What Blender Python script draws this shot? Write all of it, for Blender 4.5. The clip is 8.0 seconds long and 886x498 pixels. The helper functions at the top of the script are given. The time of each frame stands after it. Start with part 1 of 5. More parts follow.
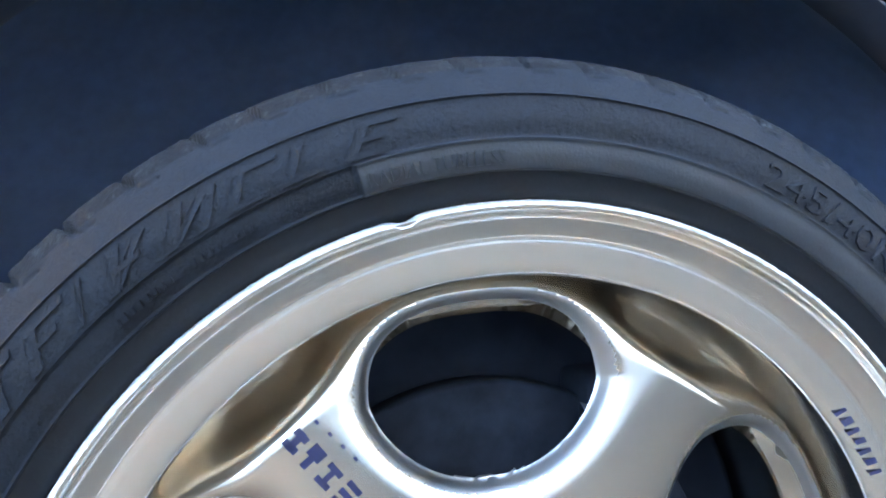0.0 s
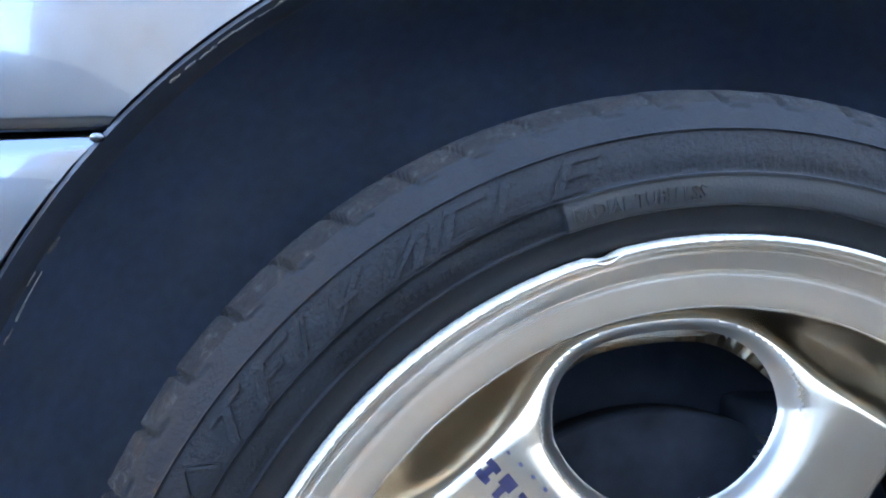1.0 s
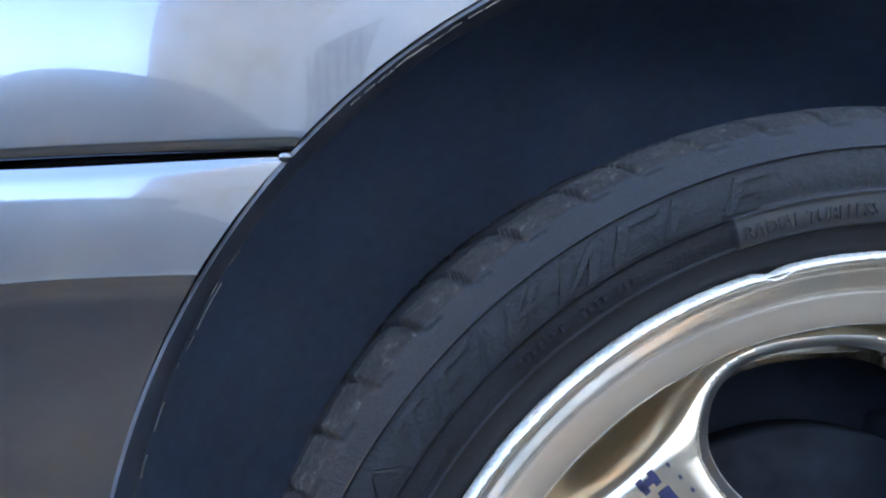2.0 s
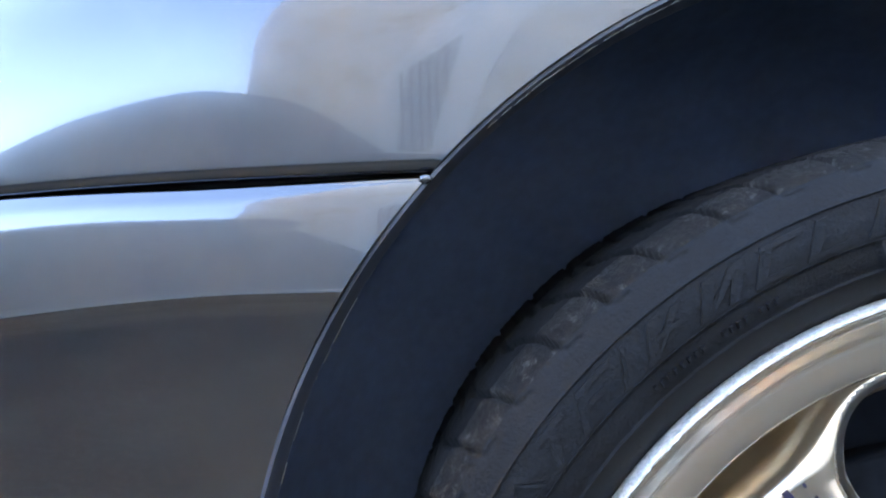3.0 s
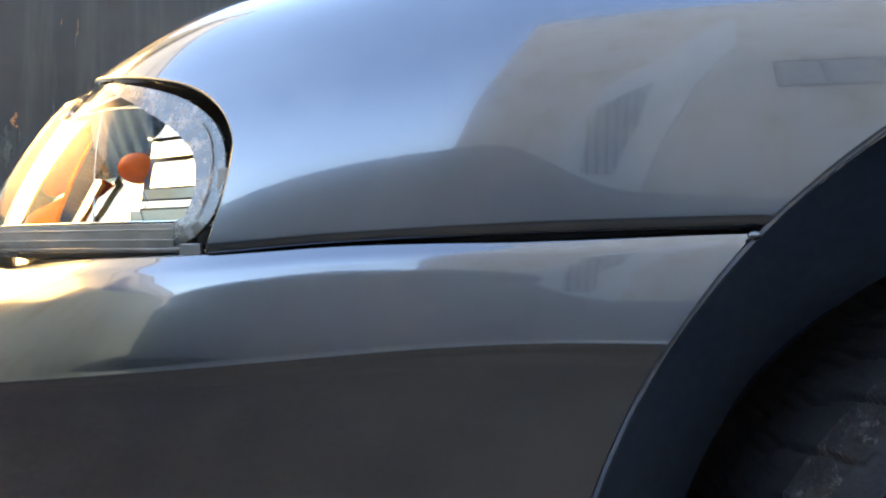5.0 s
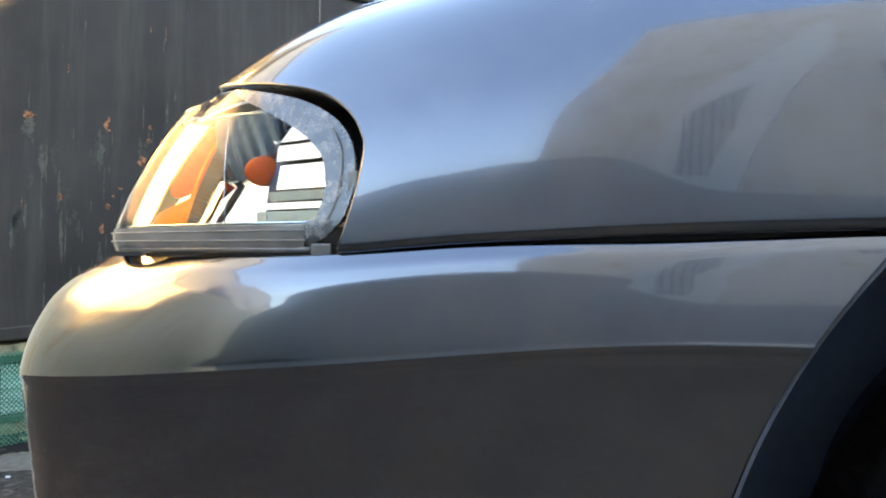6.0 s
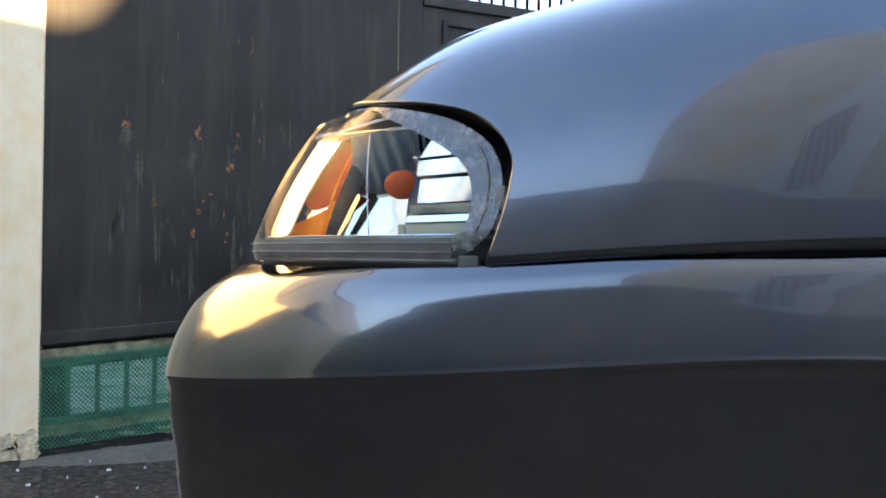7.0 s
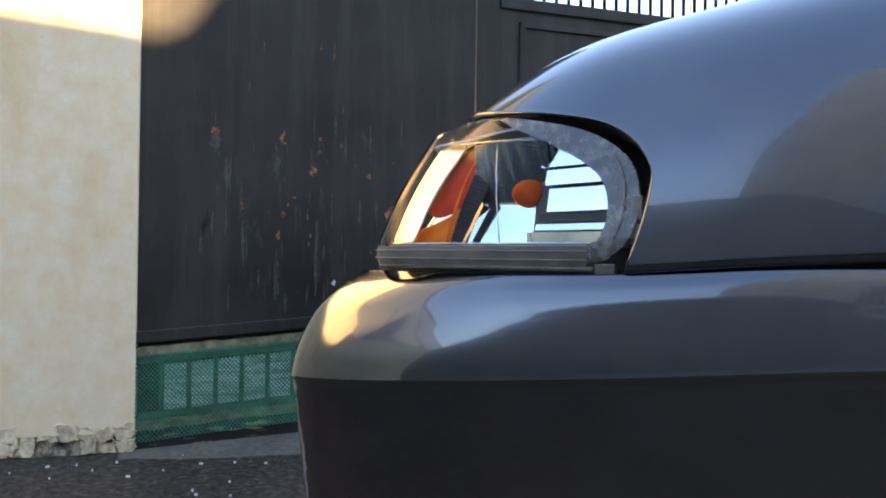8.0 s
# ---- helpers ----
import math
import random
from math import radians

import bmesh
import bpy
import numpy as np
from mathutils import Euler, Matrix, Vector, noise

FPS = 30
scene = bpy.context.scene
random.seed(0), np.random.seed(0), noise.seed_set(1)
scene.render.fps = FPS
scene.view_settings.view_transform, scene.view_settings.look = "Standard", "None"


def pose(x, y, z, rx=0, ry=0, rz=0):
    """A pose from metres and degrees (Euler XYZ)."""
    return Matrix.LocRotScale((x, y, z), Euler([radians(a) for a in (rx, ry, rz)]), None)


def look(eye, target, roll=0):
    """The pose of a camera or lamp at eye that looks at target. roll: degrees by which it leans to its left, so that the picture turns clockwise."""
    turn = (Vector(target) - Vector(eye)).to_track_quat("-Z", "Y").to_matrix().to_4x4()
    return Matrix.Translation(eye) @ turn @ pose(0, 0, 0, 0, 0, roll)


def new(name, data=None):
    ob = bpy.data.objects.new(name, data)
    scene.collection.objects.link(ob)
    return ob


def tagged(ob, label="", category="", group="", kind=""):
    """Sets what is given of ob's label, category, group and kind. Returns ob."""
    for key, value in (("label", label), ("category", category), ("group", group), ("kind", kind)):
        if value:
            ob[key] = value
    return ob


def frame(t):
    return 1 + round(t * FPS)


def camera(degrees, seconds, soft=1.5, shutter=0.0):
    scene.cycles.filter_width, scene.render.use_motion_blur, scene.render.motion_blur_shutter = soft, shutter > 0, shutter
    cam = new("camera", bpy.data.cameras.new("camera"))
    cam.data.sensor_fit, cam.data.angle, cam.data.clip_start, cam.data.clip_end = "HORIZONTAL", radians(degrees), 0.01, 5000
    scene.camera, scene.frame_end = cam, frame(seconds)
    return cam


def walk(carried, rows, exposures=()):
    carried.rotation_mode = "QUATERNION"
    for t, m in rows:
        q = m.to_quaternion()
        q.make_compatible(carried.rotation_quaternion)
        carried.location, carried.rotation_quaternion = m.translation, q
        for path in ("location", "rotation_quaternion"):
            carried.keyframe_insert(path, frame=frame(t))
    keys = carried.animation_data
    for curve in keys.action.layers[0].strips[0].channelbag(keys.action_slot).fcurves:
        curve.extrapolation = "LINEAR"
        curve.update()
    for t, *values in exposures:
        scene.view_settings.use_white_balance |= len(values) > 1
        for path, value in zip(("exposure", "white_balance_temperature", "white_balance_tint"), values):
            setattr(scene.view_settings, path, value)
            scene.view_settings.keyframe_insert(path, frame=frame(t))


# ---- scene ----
cam = camera(60.0, 8.0, soft=1.9)
# seconds, eye x, y, z, yaw to the left, pitch up, roll
PATH = [
    (0, -0.1098, -0.3285, 0.5223, -11.68, -1.24, -0.86),
    (0.5, -0.1453, -0.3259, 0.5279, -9.15, -0.76, -1.08),
    (1, -0.1718, -0.3232, 0.5358, -7.36, -0.67, -0.92),
    (1.5, -0.2011, -0.3272, 0.5378, -5.18, -0.01, -0.76),
    (3, -0.2561, -0.3394, 0.5470, 1.78, 0.31, -0.51),
    (3.5, -0.2861, -0.3468, 0.5568, 4.05, 0.64, -0.40),
    (4, -0.3204, -0.3486, 0.5667, 5.62, 0.41, 0.09),
    (4.5, -0.3419, -0.3577, 0.5714, 7.80, 0.46, 0.21),
    (6, -0.3924, -0.3792, 0.5714, 14.83, 0.50, 0.56),
    (6.5, -0.4197, -0.3964, 0.5733, 17.13, 0.54, 0.67),
    (7, -0.4388, -0.4124, 0.5777, 19.42, 0.55, 0.64),
    (7.5, -0.4585, -0.4268, 0.5801, 21.71, 0.54, 0.72),
    (8, -0.4797, -0.4463, 0.5826, 24.09, 0.50, 0.68),
]
# seconds, stops, white balance
EXPOSURES = [(0, 5.88, 8600, 14), (1.7, 5.58, 8900, 15), (3.0, 5.22, 10000, 17), (3.5, 5.13, 10150, 17), (4.7, 4.48, 10500, 15), (6.0, 4.36, 11400, 14), (6.6, 4.06, 11200, 14), (7.1, 3.53, 10250, 16), (8, 3.22, 9850, 17)]
walk(cam, [(t, pose(x, y, z, 90 + pitch, 0, yaw) @ pose(0, 0, 0, 0, 0, roll)) for t, x, y, z, yaw, pitch, roll in PATH], EXPOSURES)

# ---- world and sun: low evening sun behind an unseen wall added at the rear, which shades the car ----
SUN_WAY = Vector((0.92, -0.16, 0.36)).normalized()
world = bpy.data.worlds.new("sky")
scene.world = world
world.use_nodes = True
wn = world.node_tree
wn.nodes.clear()
w_out = wn.nodes.new("ShaderNodeOutputWorld")
w_bg = wn.nodes.new("ShaderNodeBackground")
w_sky = wn.nodes.new("ShaderNodeTexSky")
w_sky.sky_type = "NISHITA"
w_sky.sun_disc = False
w_sky.sun_elevation = math.asin(SUN_WAY.z)
w_sky.sun_rotation = math.atan2(SUN_WAY.x, SUN_WAY.y)
w_sky.altitude = 1500
w_sky.air_density, w_sky.dust_density, w_sky.ozone_density = 1.0, 0.2, 3.5
w_bg.inputs["Strength"].default_value = 0.15
# clear evening air, evened by thin high haze
w_mix = wn.nodes.new("ShaderNodeMix")
w_mix.data_type = "RGBA"
w_mix.inputs[0].default_value = 0.40
w_mix.inputs[7].default_value = (0.42, 1.00, 2.40, 1)
wn.links.new(w_sky.outputs["Color"], w_mix.inputs[6])
wn.links.new(w_mix.outputs[2], w_bg.inputs["Color"])
wn.links.new(w_bg.outputs["Background"], w_out.inputs["Surface"])
sun = new("sun", bpy.data.lights.new("sun", "SUN"))
sun.data.energy, sun.data.angle, sun.data.color = 5.0, radians(0.5), (1.0, 0.84, 0.60)
sun.matrix_world = look((9, -1.5, 4), Vector((9, -1.5, 4)) - SUN_WAY)


# ---- materials ----
def material(name):
    m = bpy.data.materials.new(name)
    m.use_nodes = True
    nt = m.node_tree
    return m, nt, nt.nodes["Principled BSDF"]


def noise_node(nt, scale, detail=4.0, rough=0.55, stretch=None):
    tc = nt.nodes.new("ShaderNodeTexCoord")
    n = nt.nodes.new("ShaderNodeTexNoise")
    n.inputs["Scale"].default_value, n.inputs["Detail"].default_value, n.inputs["Roughness"].default_value = scale, detail, rough
    if stretch:
        mp = nt.nodes.new("ShaderNodeMapping")
        mp.inputs["Scale"].default_value = stretch
        nt.links.new(tc.outputs["Object"], mp.inputs["Vector"])
        nt.links.new(mp.outputs["Vector"], n.inputs["Vector"])
    else:
        nt.links.new(tc.outputs["Object"], n.inputs["Vector"])
    return n


def ramp(nt, src, stops):
    r = nt.nodes.new("ShaderNodeValToRGB")
    while len(r.color_ramp.elements) < len(stops):
        r.color_ramp.elements.new(0.5)
    for e, (p, c) in zip(r.color_ramp.elements, stops):
        e.position, e.color = p, (*c, 1) if len(c) == 3 else c
    nt.links.new(src, r.inputs["Fac"])
    return r.outputs["Color"]


def grey(v):
    return (v, v, v)


def mix(nt, fac, a, b):
    m = nt.nodes.new("ShaderNodeMix")
    m.data_type = "RGBA"
    nt.links.new(fac, m.inputs[0])
    for s, i in ((a, 6), (b, 7)):
        if isinstance(s, tuple):
            m.inputs[i].default_value = (*s, 1)
        else:
            nt.links.new(s, m.inputs[i])
    return m.outputs[2]


def bump(nt, bsdf, src, strength, distance):
    b = nt.nodes.new("ShaderNodeBump")
    b.inputs["Strength"].default_value, b.inputs["Distance"].default_value = strength, distance
    nt.links.new(src, b.inputs["Height"])
    nt.links.new(b.outputs["Normal"], bsdf.inputs["Normal"])
    return b


def plain(name, color, rough=0.5, metal=0.0, scale=60.0, vary=0.25, relief=0.0, coat=0.0, spec=0.5):
    """A surface of one colour with fine and coarse variation."""
    m, nt, b = material(name)
    fine, coarse = noise_node(nt, scale), noise_node(nt, scale * 0.12, 3)
    both = nt.nodes.new("ShaderNodeMath")
    both.operation = "ADD"
    nt.links.new(fine.outputs["Fac"], both.inputs[0])
    nt.links.new(coarse.outputs["Fac"], both.inputs[1])
    lo, hi = tuple(c * (1 - vary) for c in color), tuple(min(1.0, c * (1 + vary)) for c in color)
    half = nt.nodes.new("ShaderNodeMath")
    half.operation = "MULTIPLY"
    half.inputs[1].default_value = 0.5
    nt.links.new(both.outputs[0], half.inputs[0])
    nt.links.new(ramp(nt, half.outputs[0], [(0.32, lo), (0.68, hi)]), b.inputs["Base Color"])
    nt.links.new(ramp(nt, coarse.outputs["Fac"], [(0.3, grey(rough * 0.85)), (0.7, grey(min(1, rough * 1.15)))]), b.inputs["Roughness"])
    b.inputs["Metallic"].default_value = metal
    b.inputs["Coat Weight"].default_value = coat
    b.inputs["Coat Roughness"].default_value = 0.04
    b.inputs["Specular IOR Level"].default_value = spec
    if relief:
        bump(nt, b, fine.outputs["Fac"], 0.6, relief)
    return m


def paint_material():
    m, nt, b = material("silver_metallic_paint")
    flake = noise_node(nt, 2600, 2)
    dust_lift = noise_node(nt, 14, 5, 0.65)
    base = ramp(nt, flake.outputs["Fac"], [(0.3, (0.051, 0.060, 0.074)), (0.7, (0.062, 0.073, 0.089))])
    dusty = ramp(nt, dust_lift.outputs["Fac"], [(0.45, grey(0.0)), (0.8, grey(0.22))])
    nt.links.new(mix(nt, dusty, base, (0.15, 0.14, 0.125)), b.inputs["Base Color"])
    b.inputs["Metallic"].default_value = 1.0
    b.inputs["Roughness"].default_value = 0.17
    b.inputs["Coat Weight"].default_value = 1.0
    b.inputs["Coat IOR"].default_value = 1.5
    nt.links.new(ramp(nt, dust_lift.outputs["Fac"], [(0.35, grey(0.015)), (0.75, grey(0.06))]), b.inputs["Coat Roughness"])
    return m


def rubber_material():
    m, nt, b = material("dusty_rubber")
    fine, coarse = noise_node(nt, 480, 6, 0.65), noise_node(nt, 26, 5, 0.65)
    black = ramp(nt, fine.outputs["Fac"], [(0.3, (0.004, 0.0048, 0.006)), (0.7, (0.0085, 0.0095, 0.0115))])
    dust_lift = ramp(nt, coarse.outputs["Fac"], [(0.46, grey(0.0)), (0.80, grey(0.35))])
    nt.links.new(mix(nt, dust_lift, black, (0.019, 0.023, 0.029)), b.inputs["Base Color"])
    nt.links.new(ramp(nt, coarse.outputs["Fac"], [(0.3, grey(0.42)), (0.7, grey(0.62))]), b.inputs["Roughness"])
    b.inputs["Specular IOR Level"].default_value = 0.11
    bump(nt, b, fine.outputs["Fac"], 0.7, 0.0011)
    return m


def tread_material():
    """Scuffed shoulder of the tyre, greyed and grained."""
    m, nt, b = material("scuffed_tread_rubber")
    fine, coarse, nick = noise_node(nt, 420, 8, 0.8), noise_node(nt, 60, 6, 0.75), noise_node(nt, 150, 7, 0.8)
    black = ramp(nt, fine.outputs["Fac"], [(0.40, (0.006, 0.006, 0.007)), (0.52, (0.016, 0.016, 0.016)), (0.66, (0.075, 0.073, 0.070))])
    worn = ramp(nt, coarse.outputs["Fac"], [(0.46, grey(0.04)), (0.64, grey(0.85))])
    base = mix(nt, worn, (0.009, 0.009, 0.0105), black)
    nt.links.new(mix(nt, ramp(nt, nick.outputs["Fac"], [(0.55, grey(0.0)), (0.63, grey(0.6))]), base, (0.12, 0.118, 0.114)), b.inputs["Base Color"])
    b.inputs["Roughness"].default_value = 0.6
    b.inputs["Specular IOR Level"].default_value = 0.2
    bump(nt, b, fine.outputs["Fac"], 1.0, 0.003)
    return m


def alloy_material(name="polished_alloy", rough=0.13, color=(0.78, 0.75, 0.70)):
    m, nt, b = material(name)
    coarse, fine = noise_node(nt, 22, 3, 0.5), noise_node(nt, 700, 3)
    nt.links.new(ramp(nt, coarse.outputs["Fac"], [(0.3, tuple(c * 0.95 for c in color)), (0.7, color)]), b.inputs["Base Color"])
    nt.links.new(ramp(nt, coarse.outputs["Fac"], [(0.3, grey(rough * 0.92)), (0.75, grey(rough * 1.12))]), b.inputs["Roughness"])
    b.inputs["Metallic"].default_value = 1.0
    bump(nt, b, fine.outputs["Fac"], 0.02, 0.0002)
    return m


def kerbed_material():
    """Lip of the rim, scraped bright along its edge."""
    m, nt, b = material("scraped_alloy_edge")
    fine = noise_node(nt, 260, 6, 0.75)
    nt.links.new(ramp(nt, fine.outputs["Fac"], [(0.35, (0.45, 0.43, 0.40)), (0.6, (0.85, 0.84, 0.81))]), b.inputs["Base Color"])
    b.inputs["Metallic"].default_value = 0.6
    b.inputs["Roughness"].default_value = 0.38
    bump(nt, b, fine.outputs["Fac"], 1.0, 0.0012)
    return m


def gate_material():
    m, nt, b = material("black_gate_paint")
    streak, cloud, fine = noise_node(nt, 14, 7, 0.7, (1, 1, 0.07)), noise_node(nt, 3.2, 4), noise_node(nt, 220, 3)
    base = ramp(nt, cloud.outputs["Fac"], [(0.3, (0.017, 0.0155, 0.0145)), (0.7, (0.042, 0.038, 0.034))])
    faded = ramp(nt, streak.outputs["Fac"], [(0.48, grey(0.0)), (0.70, grey(0.75))])
    nt.links.new(mix(nt, faded, base, (0.058, 0.055, 0.045)), b.inputs["Base Color"])
    nt.links.new(ramp(nt, cloud.outputs["Fac"], [(0.3, grey(0.34)), (0.7, grey(0.52))]), b.inputs["Roughness"])
    b.inputs["Specular IOR Level"].default_value = 0.3
    bump(nt, b, fine.outputs["Fac"], 0.25, 0.001)
    return m


def rust_material():
    m, nt, b = material("rust")
    fine = noise_node(nt, 120, 6, 0.7)
    nt.links.new(ramp(nt, fine.outputs["Fac"], [(0.35, (0.025, 0.012, 0.008)), (0.48, (0.20, 0.068, 0.026)), (0.62, (0.48, 0.21, 0.10))]), b.inputs["Base Color"])
    b.inputs["Roughness"].default_value = 0.9
    bump(nt, b, fine.outputs["Fac"], 1.0, 0.003)
    return m


def plaster_material(name="cream_plaster", a=(0.90, 0.645, 0.37), c=(0.94, 0.80, 0.57), cracks=0.35):
    m, nt, b = material(name)
    big, mid, line = noise_node(nt, 2.6, 5, 0.6, (1, 1, 0.5)), noise_node(nt, 13, 6, 0.65), noise_node(nt, 4.5, 3, 0.6)
    base = ramp(nt, mid.outputs["Fac"], [(0.3, a), (0.66, c)])
    stain = ramp(nt, big.outputs["Fac"], [(0.50, grey(0.0)), (0.68, grey(0.7))])
    col = mix(nt, stain, base, (a[0] * 0.88, a[1] * 0.74, a[2] * 0.55))
    crack = ramp(nt, line.outputs["Fac"], [(0.4955, grey(0.0)), (0.4985, grey(1.0)), (0.5015, grey(0.0))])
    here = ramp(nt, mid.outputs["Fac"], [(0.50, grey(0.0)), (0.60, grey(cracks))])
    mul = nt.nodes.new("ShaderNodeMath")
    mul.operation = "MULTIPLY"
    nt.links.new(crack, mul.inputs[0])
    nt.links.new(here, mul.inputs[1])
    nt.links.new(mix(nt, mul.outputs[0], col, (0.42, 0.28, 0.15)), b.inputs["Base Color"])
    b.inputs["Roughness"].default_value = 0.85
    bump(nt, b, mid.outputs["Fac"], 0.4, 0.004)
    return m


def pane_material():
    """Ribbed translucent sheet, dusty in level bands."""
    m, nt, b = material("pale_dusty_pane")
    band, cloud = noise_node(nt, 9, 5, 0.65, (0.6, 1, 7)), noise_node(nt, 30, 5, 0.6)
    base = ramp(nt, band.outputs["Fac"], [(0.36, (0.20, 0.46, 0.36)), (0.50, (0.52, 0.84, 0.73)), (0.62, (0.80, 0.96, 0.93))])
    nt.links.new(mix(nt, ramp(nt, cloud.outputs["Fac"], [(0.5, grey(0.0)), (0.7, grey(0.55))]), base, (0.16, 0.36, 0.26)), b.inputs["Base Color"])
    b.inputs["Roughness"].default_value = 0.3
    bump(nt, b, band.outputs["Fac"], 0.4, 0.004)
    return m


def crumbled_material():
    m, nt, b = material("crumbled_plaster")
    mid, fine = noise_node(nt, 24, 7, 0.7), noise_node(nt, 140, 5)
    nt.links.new(ramp(nt, mid.outputs["Fac"], [(0.38, (0.035, 0.030, 0.026)), (0.46, (0.16, 0.13, 0.10)), (0.56, (0.50, 0.42, 0.30))]), b.inputs["Base Color"])
    b.inputs["Roughness"].default_value = 0.95
    bump(nt, b, mid.outputs["Fac"], 1.0, 0.012)
    return m


def ground_material():
    m, nt, b = material("worn_dark_concrete")
    big, mid, fine = noise_node(nt, 3.0, 5, 0.6), noise_node(nt, 42, 9, 0.8), noise_node(nt, 200, 4)
    base = ramp(nt, mid.outputs["Fac"], [(0.38, (0.007, 0.0065, 0.006)), (0.49, (0.030, 0.026, 0.021)), (0.58, (0.085, 0.074, 0.060)), (0.68, (0.22, 0.195, 0.16))])
    pale = ramp(nt, big.outputs["Fac"], [(0.46, grey(0.0)), (0.66, grey(0.4))])
    flecks = ramp(nt, fine.outputs["Fac"], [(0.71, grey(0.0)), (0.74, grey(0.35))])
    col = mix(nt, pale, base, (0.115, 0.096, 0.074))
    # ragged-edged pale patch: lit ground painted in for the bumper to mirror
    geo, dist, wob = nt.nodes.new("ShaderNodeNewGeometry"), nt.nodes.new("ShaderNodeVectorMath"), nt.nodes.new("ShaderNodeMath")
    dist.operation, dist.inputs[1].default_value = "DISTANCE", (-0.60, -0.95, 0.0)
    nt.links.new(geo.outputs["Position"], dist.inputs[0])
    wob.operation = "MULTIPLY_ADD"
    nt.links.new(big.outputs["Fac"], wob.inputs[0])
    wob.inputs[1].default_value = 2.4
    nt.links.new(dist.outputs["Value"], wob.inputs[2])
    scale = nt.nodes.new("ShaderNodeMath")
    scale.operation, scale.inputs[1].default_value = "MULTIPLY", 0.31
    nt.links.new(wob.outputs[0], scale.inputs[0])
    bounce_patch = ramp(nt, scale.outputs[0], [(0.42, grey(0.9)), (0.86, grey(0.0))])
    # patch tone, raised well above the concrete to act as lit ground
    dust_lift = ramp(nt, mid.outputs["Fac"], [(0.35, (0.13, 0.098, 0.068)), (0.65, (0.27, 0.208, 0.148))])
    col = mix(nt, bounce_patch, col, dust_lift)
    nt.links.new(mix(nt, flecks, col, (0.40, 0.39, 0.36)), b.inputs["Base Color"])
    nt.links.new(ramp(nt, big.outputs["Fac"], [(0.3, grey(0.6)), (0.7, grey(0.85))]), b.inputs["Roughness"])
    b.inputs["Specular IOR Level"].default_value = 0.2
    bump(nt, b, mid.outputs["Fac"], 0.9, 0.007)
    return m


def glass_material(name, color=(0.95, 0.97, 0.98), rough=0.02):
    m, nt, b = material(name)
    n = noise_node(nt, 40, 4, 0.6)
    b.inputs["Base Color"].default_value = (*color, 1)
    b.inputs["Transmission Weight"].default_value = 1.0
    b.inputs["IOR"].default_value = 1.07
    nt.links.new(ramp(nt, n.outputs["Fac"], [(0.35, grey(rough * 0.3)), (0.8, grey(rough))]), b.inputs["Roughness"])
    return m


def weathered_rim_material():
    """Clear plastic gone milky and dirty along the edge of the lens."""
    m, nt, b = material("weathered_lens_edge")
    blot, fine = noise_node(nt, 75, 6, 0.7), noise_node(nt, 420, 4, 0.7)
    base = ramp(nt, blot.outputs["Fac"], [(0.34, (0.014, 0.014, 0.014)), (0.46, (0.050, 0.050, 0.048)), (0.55, (0.14, 0.138, 0.132)), (0.68, (0.38, 0.375, 0.365))])
    nt.links.new(mix(nt, ramp(nt, fine.outputs["Fac"], [(0.45, grey(0.0)), (0.7, grey(0.35))]), base, (0.03, 0.028, 0.025)), b.inputs["Base Color"])
    nt.links.new(ramp(nt, blot.outputs["Fac"], [(0.3, grey(0.12)), (0.7, grey(0.4))]), b.inputs["Roughness"])
    b.inputs["Transmission Weight"].default_value = 0.5
    b.inputs["Coat Weight"].default_value = 0.5
    b.inputs["Coat Roughness"].default_value = 0.06
    bump(nt, b, blot.outputs["Fac"], 0.5, 0.0012)
    return m


def amber_material(name="amber_plastic", dark=(0.72, 0.12, 0.008), light=(0.90, 0.20, 0.015), rough=0.3, metal=0.0):
    m, nt, b = material(name)
    n = noise_node(nt, 60, 3)
    nt.links.new(ramp(nt, n.outputs["Fac"], [(0.3, dark), (0.7, light)]), b.inputs["Base Color"])
    b.inputs["Roughness"].default_value = rough
    b.inputs["Specular IOR Level"].default_value = 0.06
    b.inputs["Metallic"].default_value = metal
    tc = nt.nodes.new("ShaderNodeTexCoord")
    wv = nt.nodes.new("ShaderNodeTexWave")
    wv.bands_direction = "DIAGONAL"
    wv.inputs["Scale"].default_value, wv.inputs["Distortion"].default_value = 160, 1.5
    nt.links.new(tc.outputs["Object"], wv.inputs["Vector"])
    bump(nt, b, wv.outputs["Fac"], 0.2, 0.0003)
    return m


M_PAINT, M_RUBBER, M_TREAD = paint_material(), rubber_material(), tread_material()
M_RUBBER_DARK = plain("smooth_black_rubber", (0.006, 0.0065, 0.0075), 0.5, scale=500, relief=0.0002, spec=0.2)
M_RUBBER_GREY = plain("grey_sidewall_rubber", (0.017, 0.0185, 0.021), 0.5, scale=700, relief=0.0003, spec=0.35)
M_ALLOY, M_EDGE = alloy_material("polished_alloy", 0.20, (0.77, 0.71, 0.63)), kerbed_material()
M_SPOKE = alloy_material("satin_alloy", 0.17, (0.56, 0.495, 0.42))
M_BEVEL = alloy_material("brushed_window_bevel", 0.34, (0.36, 0.35, 0.335))
M_ALLOY_DARK = alloy_material("dull_alloy", 0.3, (0.42, 0.40, 0.37))
# liner albedo raised to navy: veiling haze is put into its colour
M_LINER = plain("haze_navy_liner", (0.060, 0.092, 0.150), 0.45, scale=90, spec=0.7)
# darker, duller copy of the liner tone, with recess shade in the colour
M_INNER = plain("shade_darkened_inner_arch", (0.036, 0.054, 0.086), 0.9, scale=60, vary=0.4, spec=0.05)
